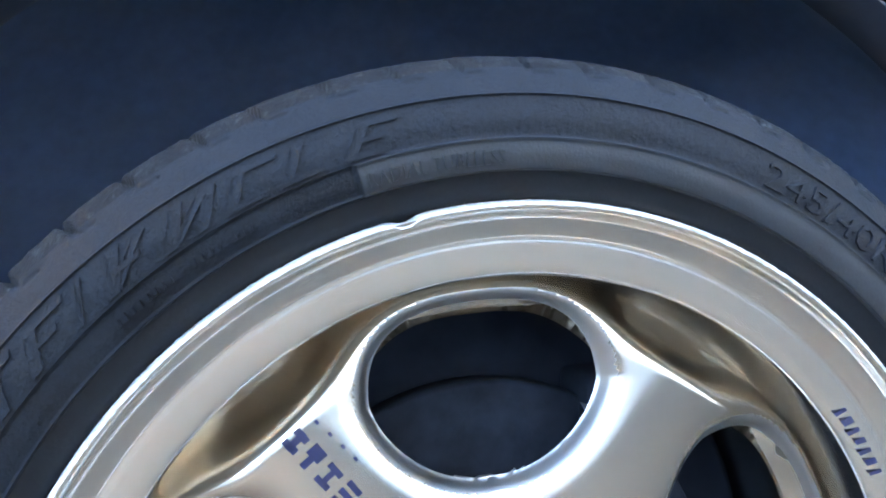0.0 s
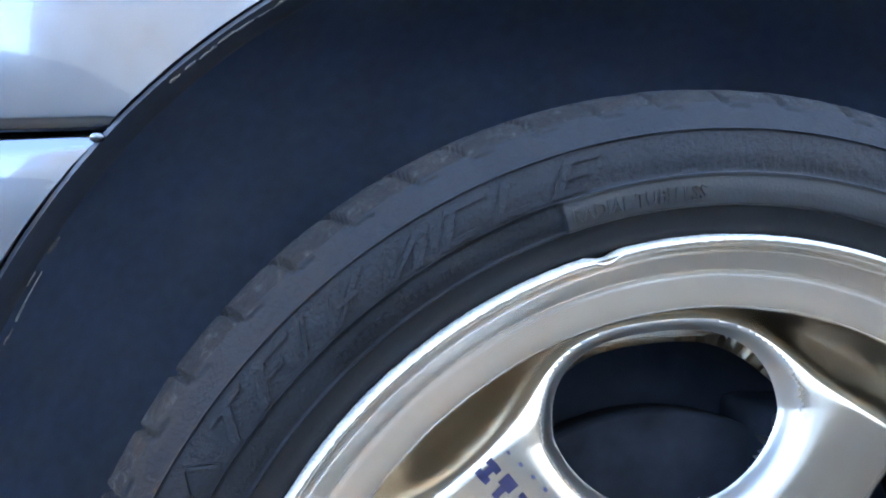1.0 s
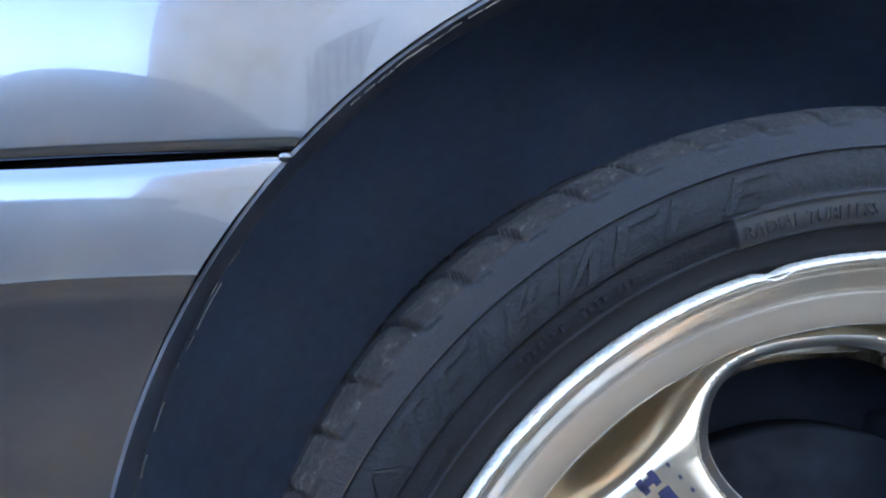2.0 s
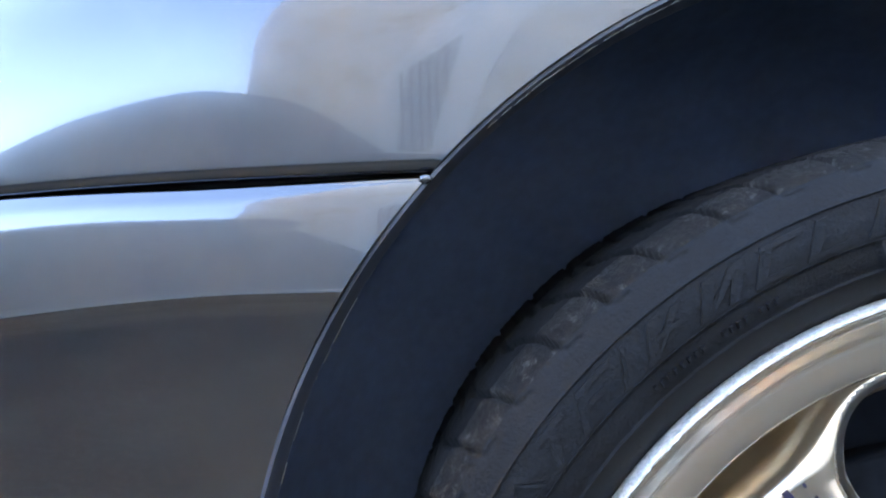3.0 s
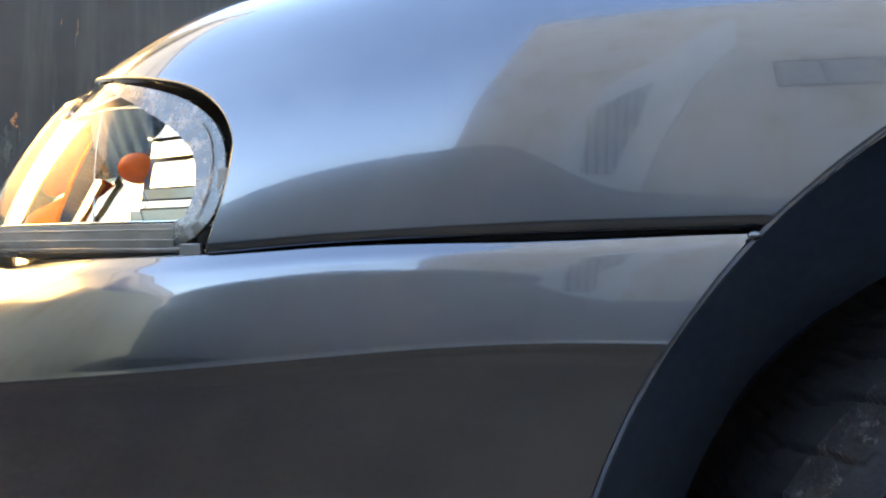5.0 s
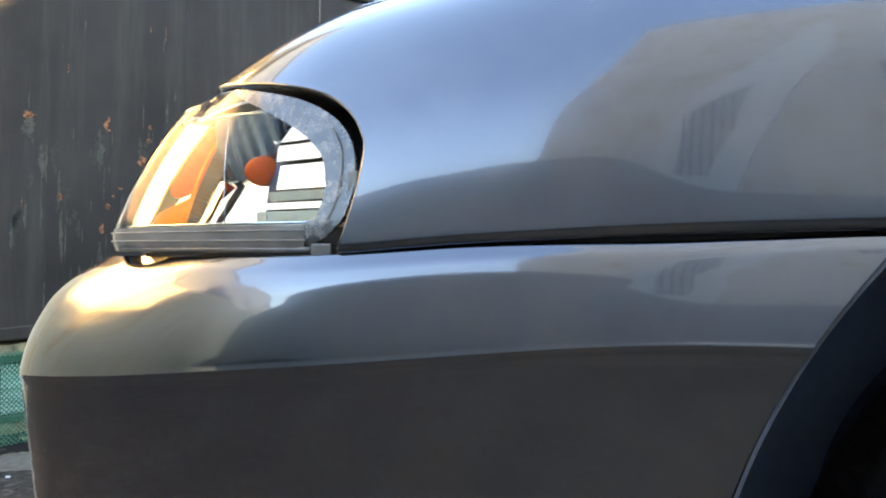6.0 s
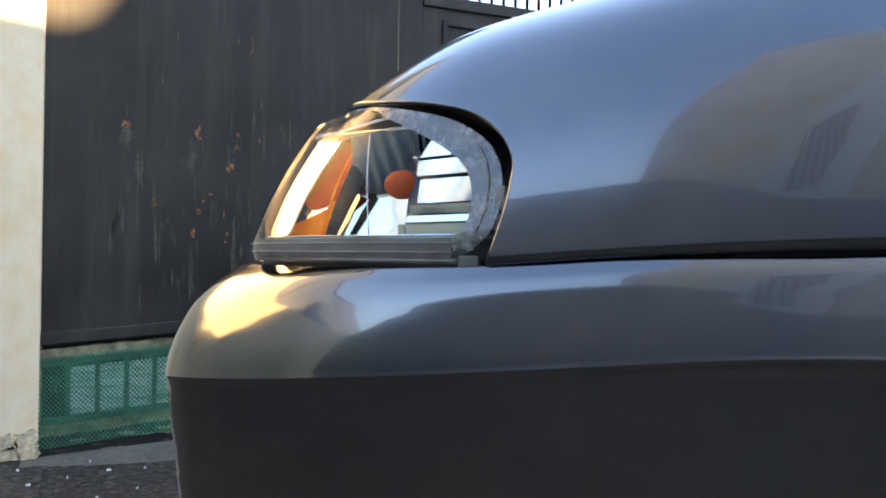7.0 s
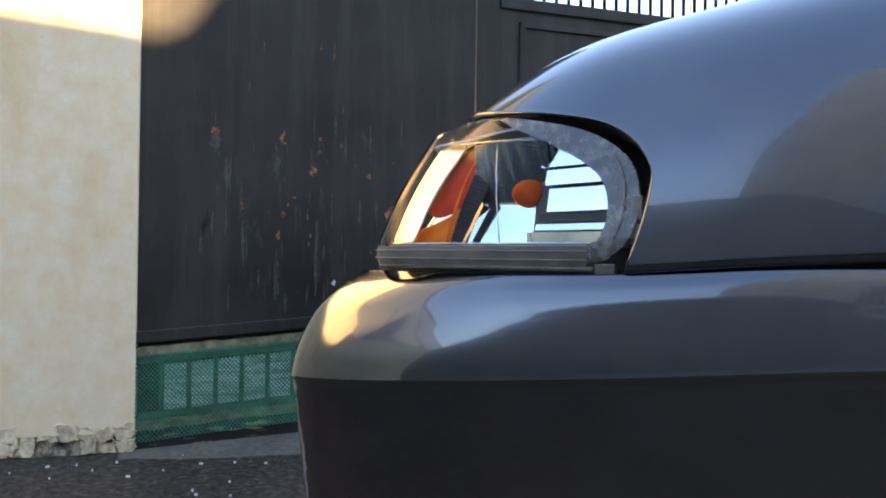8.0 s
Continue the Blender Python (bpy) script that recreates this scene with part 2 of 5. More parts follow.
M_FLANGE = plain("black_edge_paint", (0.017, 0.023, 0.035), 0.6, scale=140, relief=0.0003)
M_CHIP = plain("bare_chipped_metal", (0.20, 0.205, 0.21), 0.5, 0.3, scale=400, relief=0.0006)
M_SCRAPE = plain("dull_scraped_paint", (0.15, 0.142, 0.13), 0.6, scale=260, vary=0.7, relief=0.0004)
# near-black navy: the dark behind the wheel windows is put into the steel
M_STEEL = plain("recess_dark_steel", (0.009, 0.012, 0.018), 0.85, 0.0, scale=60, vary=0.5, spec=0.06)
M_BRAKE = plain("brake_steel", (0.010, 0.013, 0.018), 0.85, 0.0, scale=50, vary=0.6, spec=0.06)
# tread top: the shade under the arch is put into this darker rubber
M_TREAD_TOP = plain("arch_shaded_tread_rubber", (0.006, 0.0062, 0.007), 0.8, scale=300, vary=0.5, relief=0.0006, spec=0.12)
M_NAVY = plain("navy_decal", (0.010, 0.012, 0.042), 0.35, scale=200, vary=0.15)
M_SMOKE = plain("dark_trim", (0.02, 0.02, 0.022), 0.45, scale=120)
M_CHROME = alloy_material("lamp_chrome", 0.06, (0.50, 0.58, 0.61))
M_SATIN = alloy_material("satin_lamp_chrome", 0.36, (0.80, 0.75, 0.66))
# golden tint: glow of the mirrored sunlit wall is put into this chrome
M_BAND = alloy_material("glow_tinted_chrome", 0.30, (0.90, 0.74, 0.44))
# dark tint stands in for the dim yard mirrored by the brow
M_FLUTE = alloy_material("dark_tinted_chrome", 0.16, (0.17, 0.23, 0.29))
M_DIVIDER = plain("dark_lamp_plastic", (0.020, 0.024, 0.030), 0.5, scale=300, spec=0.15)
M_LENS = glass_material("clear_lens_plastic")
M_HOUSING = plain("smoky_lens_plastic", (0.088, 0.085, 0.079), 0.12, scale=40, vary=0.5, spec=0.4)
M_WORN_RIM = weathered_rim_material()
M_BROW = plain("hazy_pale_plastic", (0.34, 0.36, 0.37), 0.3, scale=90, vary=0.3)
M_TAB = plain("grey_plastic", (0.19, 0.18, 0.165), 0.4, scale=120)
M_BULB = amber_material("amber_bulb_glass", (0.50, 0.05, 0.005), (0.72, 0.10, 0.010), 0.15, 0.0)
M_AMBER, M_AMBER_RED = amber_material(), amber_material("red_amber_plastic", (0.46, 0.012, 0.004), (0.60, 0.028, 0.008), 0.5, 0.0)
M_GATE, M_RUST = gate_material(), rust_material()
M_RUST_PALE = plain("pale_flaking_rust", (0.38, 0.20, 0.14), 0.9, scale=120, vary=0.7, relief=0.003)
M_PEEL = plain("weathered_bare_patch", (0.058, 0.056, 0.043), 0.7, scale=70, vary=0.9)
M_STAIN = plain("faint_green_grey_stain", (0.031, 0.030, 0.023), 0.6, scale=90, vary=0.6)
M_CREAM, M_CRUMB = plaster_material(), crumbled_material()
M_LUMP = plain("rough_cream_plaster", (0.66, 0.52, 0.34), 0.9, scale=70, vary=0.55, relief=0.006)
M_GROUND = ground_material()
M_APRON = plain("smooth_cement", (0.105, 0.090, 0.070), 0.8, scale=50, vary=0.5, relief=0.003)
M_NET = plain("green_plastic_net", (0.013, 0.18, 0.098), 0.45, scale=26, vary=0.75)
M_VOID = plain("dark_green_void", (0.004, 0.022, 0.015), 0.7, scale=40, vary=0.4)
M_GREEN = plain("green_painted_wood", (0.02, 0.15, 0.09), 0.5, scale=60, vary=0.4)
M_PANE = pane_material()
M_STONE = plain("mossy_cement_edge", (0.27, 0.235, 0.14), 0.9, scale=40, vary=0.8, relief=0.003)
M_HOUSE = plaster_material("beige_house_wall", (0.80, 0.73, 0.66), (0.86, 0.80, 0.74), 0.2)
M_WHITE = plain("white_painted_board", (0.88, 0.86, 0.83), 0.55, scale=30, vary=0.08)
M_ROOF = plain("grey_roof_sheet", (0.075, 0.095, 0.13), 0.6, scale=12)
M_FENCE = plain("mossy_grey_wall", (0.39, 0.432, 0.440), 0.85, scale=10, vary=0.2, relief=0.004)
M_IRON = plain("black_iron", (0.012, 0.012, 0.014), 0.5, scale=120)
M_FRAME = plain("grey_window_frame", (0.36, 0.355, 0.35), 0.5, scale=40)
M_BLIND = plain("pale_blind_behind_glass", (0.62, 0.60, 0.58), 0.4, scale=6)
M_DARKGLASS = plain("dark_window_glass", (0.54, 0.535, 0.53), 0.4, scale=6)
M_PEBBLE = plain("white_paint_flake", (0.70, 0.69, 0.66), 0.7, scale=90)


# ---- mesh helpers ----
def link_mesh(name, verts, faces, mat, parent=None, smooth=True, label=""):
    me = bpy.data.meshes.new(name)
    me.from_pydata([tuple(v) for v in verts], [], faces)
    me.validate()
    me.polygons.foreach_set("use_smooth", [smooth] * len(me.polygons))
    me.materials.append(mat)
    ob = new(name, me)
    if parent is not None:
        ob.parent = parent
    if label:
        tagged(ob, label)
    return ob


def part(name, bm, mat, parent=None, label="", smooth=False):
    me = bpy.data.meshes.new(name)
    bm.normal_update()
    bm.to_mesh(me)
    bm.free()
    me.polygons.foreach_set("use_smooth", [smooth] * len(me.polygons))
    me.materials.append(mat)
    ob = new(name, me)
    if parent is not None:
        ob.parent = parent
    if label:
        tagged(ob, label)
    return ob


def thing(name, label, category, kind="", group="", at=(0, 0, 0)):
    ob = new(name)
    ob.empty_display_size = 0.05
    ob.location = at
    return tagged(ob, label, category, group, kind)


def box(bm, x0, x1, y0, y1, z0, z1, bevel=0.0, m=None):
    r = bmesh.ops.create_cube(bm, size=1.0)
    vs = r["verts"]
    for v in vs:
        v.co = Vector((x0 + (v.co.x + 0.5) * (x1 - x0), y0 + (v.co.y + 0.5) * (y1 - y0), z0 + (v.co.z + 0.5) * (z1 - z0)))
    if bevel:
        es = list({e for v in vs for e in v.link_edges})
        out = bmesh.ops.bevel(bm, geom=es, offset=bevel, segments=2, affect="EDGES", profile=0.6)
        vs = list({v for f in out["faces"] for v in f.verts} | {v for v in vs if v.is_valid})
    if m is not None:
        for v in vs:
            v.co = m @ v.co
    return vs


def table(xs, ys):
    """A smooth curve through the given pairs, as a function."""
    order = np.argsort(xs)
    a, b = np.array(xs, float)[order], np.array(ys, float)[order]
    slope = np.gradient(b, a)
    for i in range(len(a) - 1):
        s = (b[i + 1] - b[i]) / (a[i + 1] - a[i])
        for k in (i, i + 1):
            if slope[k] * s <= 0:
                slope[k] = 0
            elif abs(slope[k]) > 3 * abs(s):
                slope[k] = 3 * s

    def at(x):
        x = min(max(x, a[0]), a[-1])
        i = int(min(max(np.searchsorted(a, x) - 1, 0), len(a) - 2))
        h = a[i + 1] - a[i]
        t = (x - a[i]) / h
        return float((1 + 2 * t) * (1 - t) ** 2 * b[i] + t * (1 - t) ** 2 * h * slope[i] + t * t * (3 - 2 * t) * b[i + 1] + t * t * (t - 1) * h * slope[i + 1])

    return at


def smooth_loop(points, steps=6, closed=False):
    """Catmull-Rom through 2D points."""
    p = [Vector(q).to_2d() if len(q) > 2 else Vector(q) for q in points]
    n, out = len(p), []
    for i in range(n if closed else n - 1):
        a, b, c, d = (p[(i + k) % n] if closed else p[min(max(i + k, 0), n - 1)] for k in (-1, 0, 1, 2))
        for s in range(steps):
            t = s / steps
            out.append(0.5 * ((2 * b) + (c - a) * t + (2 * a - 5 * b + 4 * c - d) * t * t + (3 * b - a - 3 * c + d) * t ** 3))
    if not closed:
        out.append(p[-1])
    return out


def inside(poly):
    """Signed distance to a 2D polygon, above zero inside."""
    a = np.array([tuple(q) for q in poly])
    b = np.roll(a, -1, 0)
    e = b - a
    ee = (e ** 2).sum(1) + 1e-12

    def g(x, y):
        w = np.array((x, y)) - a
        t = np.clip((w * e).sum(1) / ee, 0, 1)
        d = np.sqrt(((w - t[:, None] * e) ** 2).sum(1).min())
        c = ((a[:, 1] > y) != (b[:, 1] > y)) & (x < a[:, 0] + (y - a[:, 1]) * e[:, 0] / np.where(np.abs(e[:, 1]) < 1e-9, 1e-9, e[:, 1]))
        return d if c.sum() % 2 else -d

    return g


def skin(name, nu, nv, pos, keep, mat, parent, thick=0.0, label="", closed_u=False, offset=-1.0):
    """A sheet over a grid of parameters, cut where keep(point, u, v) falls below zero."""
    us = [i / (nu if closed_u else nu - 1) for i in range(nu)]
    grid = [[pos(u, j / (nv - 1)) for j in range(nv)] for u in us]
    val = [[keep(grid[i][j], us[i], j / (nv - 1)) for j in range(nv)] for i in range(nu)] if keep else None
    verts, index, faces = [], {}, []

    def vert(i, j):
        if (i, j) not in index:
            index[i, j] = len(verts)
            verts.append(Vector(grid[i][j]))
        return index[i, j]

    def cut(a, b):
        k = (min(a, b), max(a, b))
        if k not in index:
            va, vb = val[a[0]][a[1]], val[b[0]][b[1]]
            t = min(max(va / (va - vb), 0.02), 0.98)
            index[k] = len(verts)
            verts.append(Vector(grid[a[0]][a[1]]).lerp(Vector(grid[b[0]][b[1]]), t))
        return index[k]

    for i in range(nu if closed_u else nu - 1):
        for j in range(nv - 1):
            i2 = (i + 1) % nu
            ring = [(i, j), (i2, j), (i2, j + 1), (i, j + 1)]
            if val is None:
                faces.append([vert(*q) for q in ring])
                continue
            sign = [val[q[0]][q[1]] > 0 for q in ring]
            if all(sign):
                faces.append([vert(*q) for q in ring])
            elif any(sign):
                f = []
                for k in range(4):
                    a, b = ring[k], ring[(k + 1) % 4]
                    if sign[k]:
                        f.append(vert(*a))
                    if sign[k] != sign[(k + 1) % 4]:
                        f.append(cut(a, b))
                if len(f) > 2:
                    faces.append(f)
    ob = link_mesh(name, verts, faces, mat, parent, True, label)
    if thick:
        md = ob.modifiers.new("thickness", "SOLIDIFY")
        md.thickness, md.offset = thick, offset
        md.use_even_offset = False
        sp = ob.modifiers.new("crisp_rim", "EDGE_SPLIT")
        sp.split_angle = radians(38)
    return ob


def tube(name, points, radius, mat, parent, sides=8, label="", closed=False):
    """A round bar along points."""
    n, verts, faces = len(points), [], []
    pts = [Vector(p) for p in points]
    for i, p in enumerate(pts):
        d = (pts[min(i + 1, n - 1)] - pts[max(i - 1, 0)]).normalized()
        up = Vector((0, 0, 1)) if abs(d.z) < 0.9 else Vector((1, 0, 0))
        s = d.cross(up).normalized()
        t = s.cross(d)
        for k in range(sides):
            a = 2 * math.pi * k / sides
            verts.append(p + (s * math.cos(a) + t * math.sin(a)) * (radius[i] if isinstance(radius, (list, tuple)) else radius))
    for i in range(n - 1):
        for k in range(sides):
            k2 = (k + 1) % sides
            faces.append([i * sides + k, i * sides + k2, (i + 1) * sides + k2, (i + 1) * sides + k])
    faces += [list(range(sides))[::-1], list(range((n - 1) * sides, n * sides))]
    return link_mesh(name, verts, faces, mat, parent, True, label)


# ---- ground ----
bm = bmesh.new()
bmesh.ops.create_grid(bm, x_segments=60, y_segments=60, size=0.5)
for v in bm.verts:
    s = max(abs(v.co.x), abs(v.co.y)) * 2
    k = 6.0 if s < 0.6 else 6.0 + (s - 0.6) / 0.4 * 394.0
    v.co.x, v.co.y = v.co.x * k, v.co.y * k
    v.co.z = 0.004 * noise.noise(Vector((v.co.x * 1.7, v.co.y * 1.7, 0))) if k < 7 else 0.0
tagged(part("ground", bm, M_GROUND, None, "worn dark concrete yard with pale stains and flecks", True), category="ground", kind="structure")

# ---- the car: shapes shared by its panels ----
CAR_MID = 0.84
side_y = table([0.75, 0.4, 0.1, -0.2, -0.28, -0.35, -0.42, -0.48, -0.57, -0.65, -0.75, -0.82, -0.90],
               [-0.012, 0.0, 0.010, 0.017, 0.0190, 0.0236, 0.0312, 0.0400, 0.0580, 0.0800, 0.116, 0.146, 0.20])
fender_low = table([0.75, 0.0, -0.28, -0.35, -0.42, -0.50, -0.57, -0.62, -0.90], [0.592, 0.592, 0.5895, 0.5878, 0.5855, 0.5815, 0.5765, 0.574, 0.570])
crown = table([0.75, -0.3, -0.5, -0.6, -0.65, -0.70, -0.746, -0.80, -0.86], [1.04, 1.03, 1.0, 0.985, 0.94, 0.85, 0.74, 0.64, 0.55])
SECTION = [(0.012, -0.0045), (0.0035, -0.0040), (0.0007, -0.0012), (0.0, 0.004), (0.001, 0.05), (0.006, 0.085), (0.022, 0.122), (0.048, 0.156), (0.088, 0.183),
           (0.14, 0.200), (0.20, 0.209), (0.35, 0.220), (0.60, 0.232), (0.83, 0.236)]
_len = np.r_[0, np.cumsum([math.dist(SECTION[i], SECTION[i + 1]) ** 0.7 for i in range(len(SECTION) - 1)])]
_len = _len / _len[-1]
sec_in, sec_up = table(_len, [s[0] for s in SECTION]), table(_len, [s[1] for s in SECTION])
ARCH_X, ARCH_Z, ARCH_R = -0.011, 0.342, 0.357


def arch(x, z):
    """Distance outside the opening of the wheel arch."""
    if z > ARCH_Z:
        return math.hypot(x - ARCH_X, z - ARCH_Z) - ARCH_R
    return abs(x - ARCH_X) - ARCH_R - 0.22 * (ARCH_Z - z)


LAMP_EDGE = [(-0.588, 0.54), (-0.576, 0.571), (-0.566, 0.598), (-0.5595, 0.623), (-0.5590, 0.642), (-0.5715, 0.6615), (-0.597, 0.6775), (-0.640, 0.6890), (-0.690, 0.6975),
             (-0.740, 0.7065), (-0.79, 0.711)]
lamp_hole = inside(smooth_loop(LAMP_EDGE, 8) + [Vector((-1.2, 0.72)), Vector((-1.2, 0.4)), Vector((-0.60, 0.4))])
nose_x = table([-0.1, 0.183, 0.35, 0.84, 1.33, 1.50, 1.8], [-0.745, -0.760, -0.792, -0.825, -0.792, -0.760, -0.745])


# the fender's side leans out over the wheel and in towards the lamp
side_lean = table([0.75, -0.20, -0.375, -0.44, -0.516, -0.60, -0.90], [0.0, -0.012, -0.024, 0.008, 0.044, 0.06, 0.06])


def upper(x, v, mirrored=False):
    y, z = side_y(x) + sec_in(v) * (CAR_MID - side_y(x)) / 0.83, fender_low(x) + sec_up(v) * (crown(x) if sec_up(v) > 0 else 1)
    y += side_lean(x) * (min(max(sec_up(v), 0.0), 0.11) - 0.02)
    return Vector((x, 2 * CAR_MID - y if mirrored else y, z))


car = thing("car", "silver grey saloon car parked in the shade, nose towards the gate", "car")
V_SEAM = next(v / 400 for v in range(400) if sec_in(v / 400) > 0.33)


def keep_upper(p, u, v):
    near = p.y < CAR_MID
    y = p.y if near else 2 * CAR_MID - p.y
    k = min(arch(p.x, p.z), p.x - nose_x(y))
    return min(k, -lamp_hole(p.x, p.z)) if y < 0.26 else k


skin("front_fender", 330, 120, lambda u, v: upper(-0.85 + 1.60 * u, v * V_SEAM), keep_upper, M_PAINT, car, 0.006, "silver grey metallic fender with a clear gloss coat")
skin("front_fender", 120, 50, lambda u, v: upper(0.75 - 1.60 * u, v * V_SEAM, True), keep_upper, M_PAINT, car, 0.006)


def hood_pos(u, v):
    x, w = -0.86 + 1.61 * u, 2 * v - 1
    q = upper(x, V_SEAM + 0.006 + (1 - V_SEAM - 0.006) * (1 - abs(w)))
    return Vector((q.x, q.y if w < 0 else 2 * CAR_MID - q.y, q.z))


skin("hood", 120, 60, hood_pos, lambda p, u, v: p.x - nose_x(p.y), M_PAINT, car, 0.012, "silver grey metallic bonnet")
skin("sill_panel", 90, 40, lambda u, v: Vector((0.30 + 0.45 * u, side_y(0.30 + 0.45 * u) + 0.02 * (1 - v) ** 2, 0.20 + 0.386 * v)),
     lambda p, u, v: arch(p.x, p.z), M_PAINT, car, 0.006)
# dark structure behind the panel joints
skin("inner_panel", 60, 12, lambda u, v: Vector((-0.60 + 0.44 * u, side_y(-0.60 + 0.44 * u) + 0.022 + 0.01 * v, 0.50 + 0.11 * v)),
     lambda p, u, v: arch(p.x, p.z) - 0.006, M_SMOKE, car, 0.004)

# ---- bumper ----
BUMPER = [(-0.20, 0.018), (-0.28, 0.0182), (-0.35, 0.0210), (-0.42, 0.0270), (-0.48, 0.0342), (-0.57, 0.0490), (-0.65, 0.0675), (-0.72, 0.0860), (-0.79, 0.1060), (-0.84, 0.121),
          (-0.876, 0.136), (-0.904, 0.157), (-0.925, 0.192), (-0.943, 0.26), (-0.960, 0.40), (-0.972, 0.60), (-0.977, 0.84)]
_half = smooth_loop(BUMPER, 14)
_plan = [Vector((q.x, 2 * CAR_MID - q.y)) for q in _half] + [q for q in _half[::-1]][1:]
_arc = np.r_[0, np.cumsum([(b - a).length for a, b in zip(_plan, _plan[1:])])]
_px, _py = np.array([q.x for q in _plan]), np.array([q.y for q in _plan])
crease_z = table([-0.20, -0.36, -0.43, -0.50, -0.58, -0.67, -0.79, -0.88, -0.96], [0.530, 0.5285, 0.5235, 0.5150, 0.5045, 0.4930, 0.4790, 0.4715, 0.466])
bumper_top = table([-0.20, -0.28, -0.35, -0.39, -0.434, -0.50, -0.536, -0.577, -0.647, -0.73, -0.85, -0.96], [0.586, 0.5845, 0.5812, 0.5797, 0.5790, 0.5768, 0.5744, 0.5722, 0.5702, 0.5694, 0.5688, 0.5675])
lean = table([-0.20, -0.45, -0.57, -0.68, -0.78, -0.86, -0.96], [0.012, 0.013, 0.019, 0.034, 0.055, 0.076, 0.085])
lean_front = table([0, 0.23, 0.46, 0.69, 0.88, 1.0], [0, 0.060, 0.175, 0.35, 0.61, 0.84])
lean_side = table([0, 0.20, 0.38, 0.59, 0.79, 0.90, 1.0], [0, 0.022, 0.056, 0.116, 0.196, 0.290, 0.50])
front_share = table([-0.20, -0.48, -0.60, -0.72, -0.84, -0.96], [0.0, 0.0, 0.12, 0.45, 0.85, 1.0])


def lean_shape(t, x):
    k = front_share(x)
    return lean_side(t) * (1 - k) + lean_front(t) * k



LOW = [(0.12, 0.150), (0.050, 0.160), (0.034, 0.185), (0.025, 0.25), (0.014, 0.36)]


def plan_at(s):
    x, y = np.interp(s, _arc, _px), np.interp(s, _arc, _py)
    d = Vector((np.interp(s + 0.004, _arc, _px) - np.interp(s - 0.004, _arc, _px), np.interp(s + 0.004, _arc, _py) - np.interp(s - 0.004, _arc, _py))).normalized()
    return x, y, Vector((d.y, -d.x))


def bumper_pos(u, v):
    x, y, n = plan_at(u * _arc[-1])
    zc, zt, w = crease_z(x), bumper_top(x), lean(x)
    if v < 0.30:
        k = v / 0.30 * (len(LOW) - 1)
        i = min(int(k), len(LOW) - 2)
        inn, z = (LOW[i][j] + (LOW[i + 1][j] - LOW[i][j]) * (k - i) for j in (0, 1))
    elif v < 0.46:
        t = (v - 0.30) / 0.16
        inn, z = 0.014 - 0.0125 * t, 0.36 + (zc - 0.005 - 0.36) * t
    elif v < 0.52:
        t = (v - 0.46) / 0.06
        inn, z = 0.0015 * (1 - t) ** 1.5, zc - 0.005 + 0.005 * t
    elif v < 0.86:
        t = (v - 0.52) / 0.34
        inn, z = w * lean_shape(t, x) + 0.0002 * min(1.0, t / 0.024) * (1 - front_share(x)), zc + (zt - zc - 0.0015) * t
    elif v < 0.93:
        t = (v - 0.86) / 0.07
        inn, z = w * lean_shape(1.0, x) + 0.0025 * math.sin(t * math.pi / 2), zt - 0.0015 * (1 - math.sin(t * math.pi / 2)) ** 1.5
    else:
        t = (v - 0.93) / 0.07
        # the shelf behind the top edge runs towards the middle of the car, so that the corner does not fold
        inn = w * lean_shape(1.0, x) + 0.0025
        edge = Vector((x - n.x * inn, y - n.y * inn))
        edge += (Vector((-0.35, CAR_MID)) - edge).normalized() * 0.10 * t
        return Vector((edge.x, edge.y, zt - 0.003 * t))
    return Vector((x - n.x * inn, y - n.y * inn, z))


def keep_bumper(p, u, v):
    return arch(p.x, p.z) - 0.05 * min(1.0, max(0.0, (p.y - side_y(p.x) - 0.03) / 0.015))


bumper = skin("front_bumper", 900, 140, bumper_pos, keep_bumper, M_PAINT, car, 0.004, "silver grey metallic bumper with a crease along its side")

bm = bmesh.new()
bmesh.ops.create_uvsphere(bm, u_segments=16, v_segments=10, radius=0.0026)
bmesh.ops.transform(bm, matrix=Matrix.Translation((-0.2752, side_y(-0.275) + 0.0012, 0.5818)) @ Matrix.Diagonal((1.3, 0.8, 0.9, 1)), verts=bm.verts)
part("corner_tip", bm, M_PAINT, bumper, "rounded tip at the wheel arch", True)

# worn strips on the lower corner of the bumper
rnd = random.Random(4)


def scrap(name, mat, parent, frame_fn, length, width, thick=0.0006, steps=10, label=""):
    """A small ragged flake on a surface; frame_fn gives a place and an outward normal for (along, across)."""
    top, faces = [], []
    for i in range(steps + 1):
        t = i / steps
        w = width * (0.25 + 0.75 * math.sin(math.pi * min(max(t, 0.04), 0.96))) * rnd.uniform(0.6, 1.25)
        mid = width * rnd.uniform(-0.25, 0.25)
        for side in (-0.5, 0.5):
            p, n = frame_fn(length * (t - 0.5), mid + side * w)
            top.append(p + n * thick)
    for i in range(steps):
        faces.append([2 * i, 2 * i + 1, 2 * i + 3, 2 * i + 2])
    base = len(top)
    verts = top + [v.copy() for v in top]
    for k in range(base):
        p, n = frame_fn(0, 0)
        verts[base + k] = verts[k] - n * thick * 1.5
    for i in range(steps):
        faces.append([base + 2 * i + 2, base + 2 * i + 3, base + 2 * i + 1, base + 2 * i])
        faces.append([2 * i, 2 * i + 2, base + 2 * i + 2, base + 2 * i])
        faces.append([2 * i + 3, 2 * i + 1, base + 2 * i + 1, base + 2 * i + 3])
    return link_mesh(name, verts, faces, mat, parent, False, label)


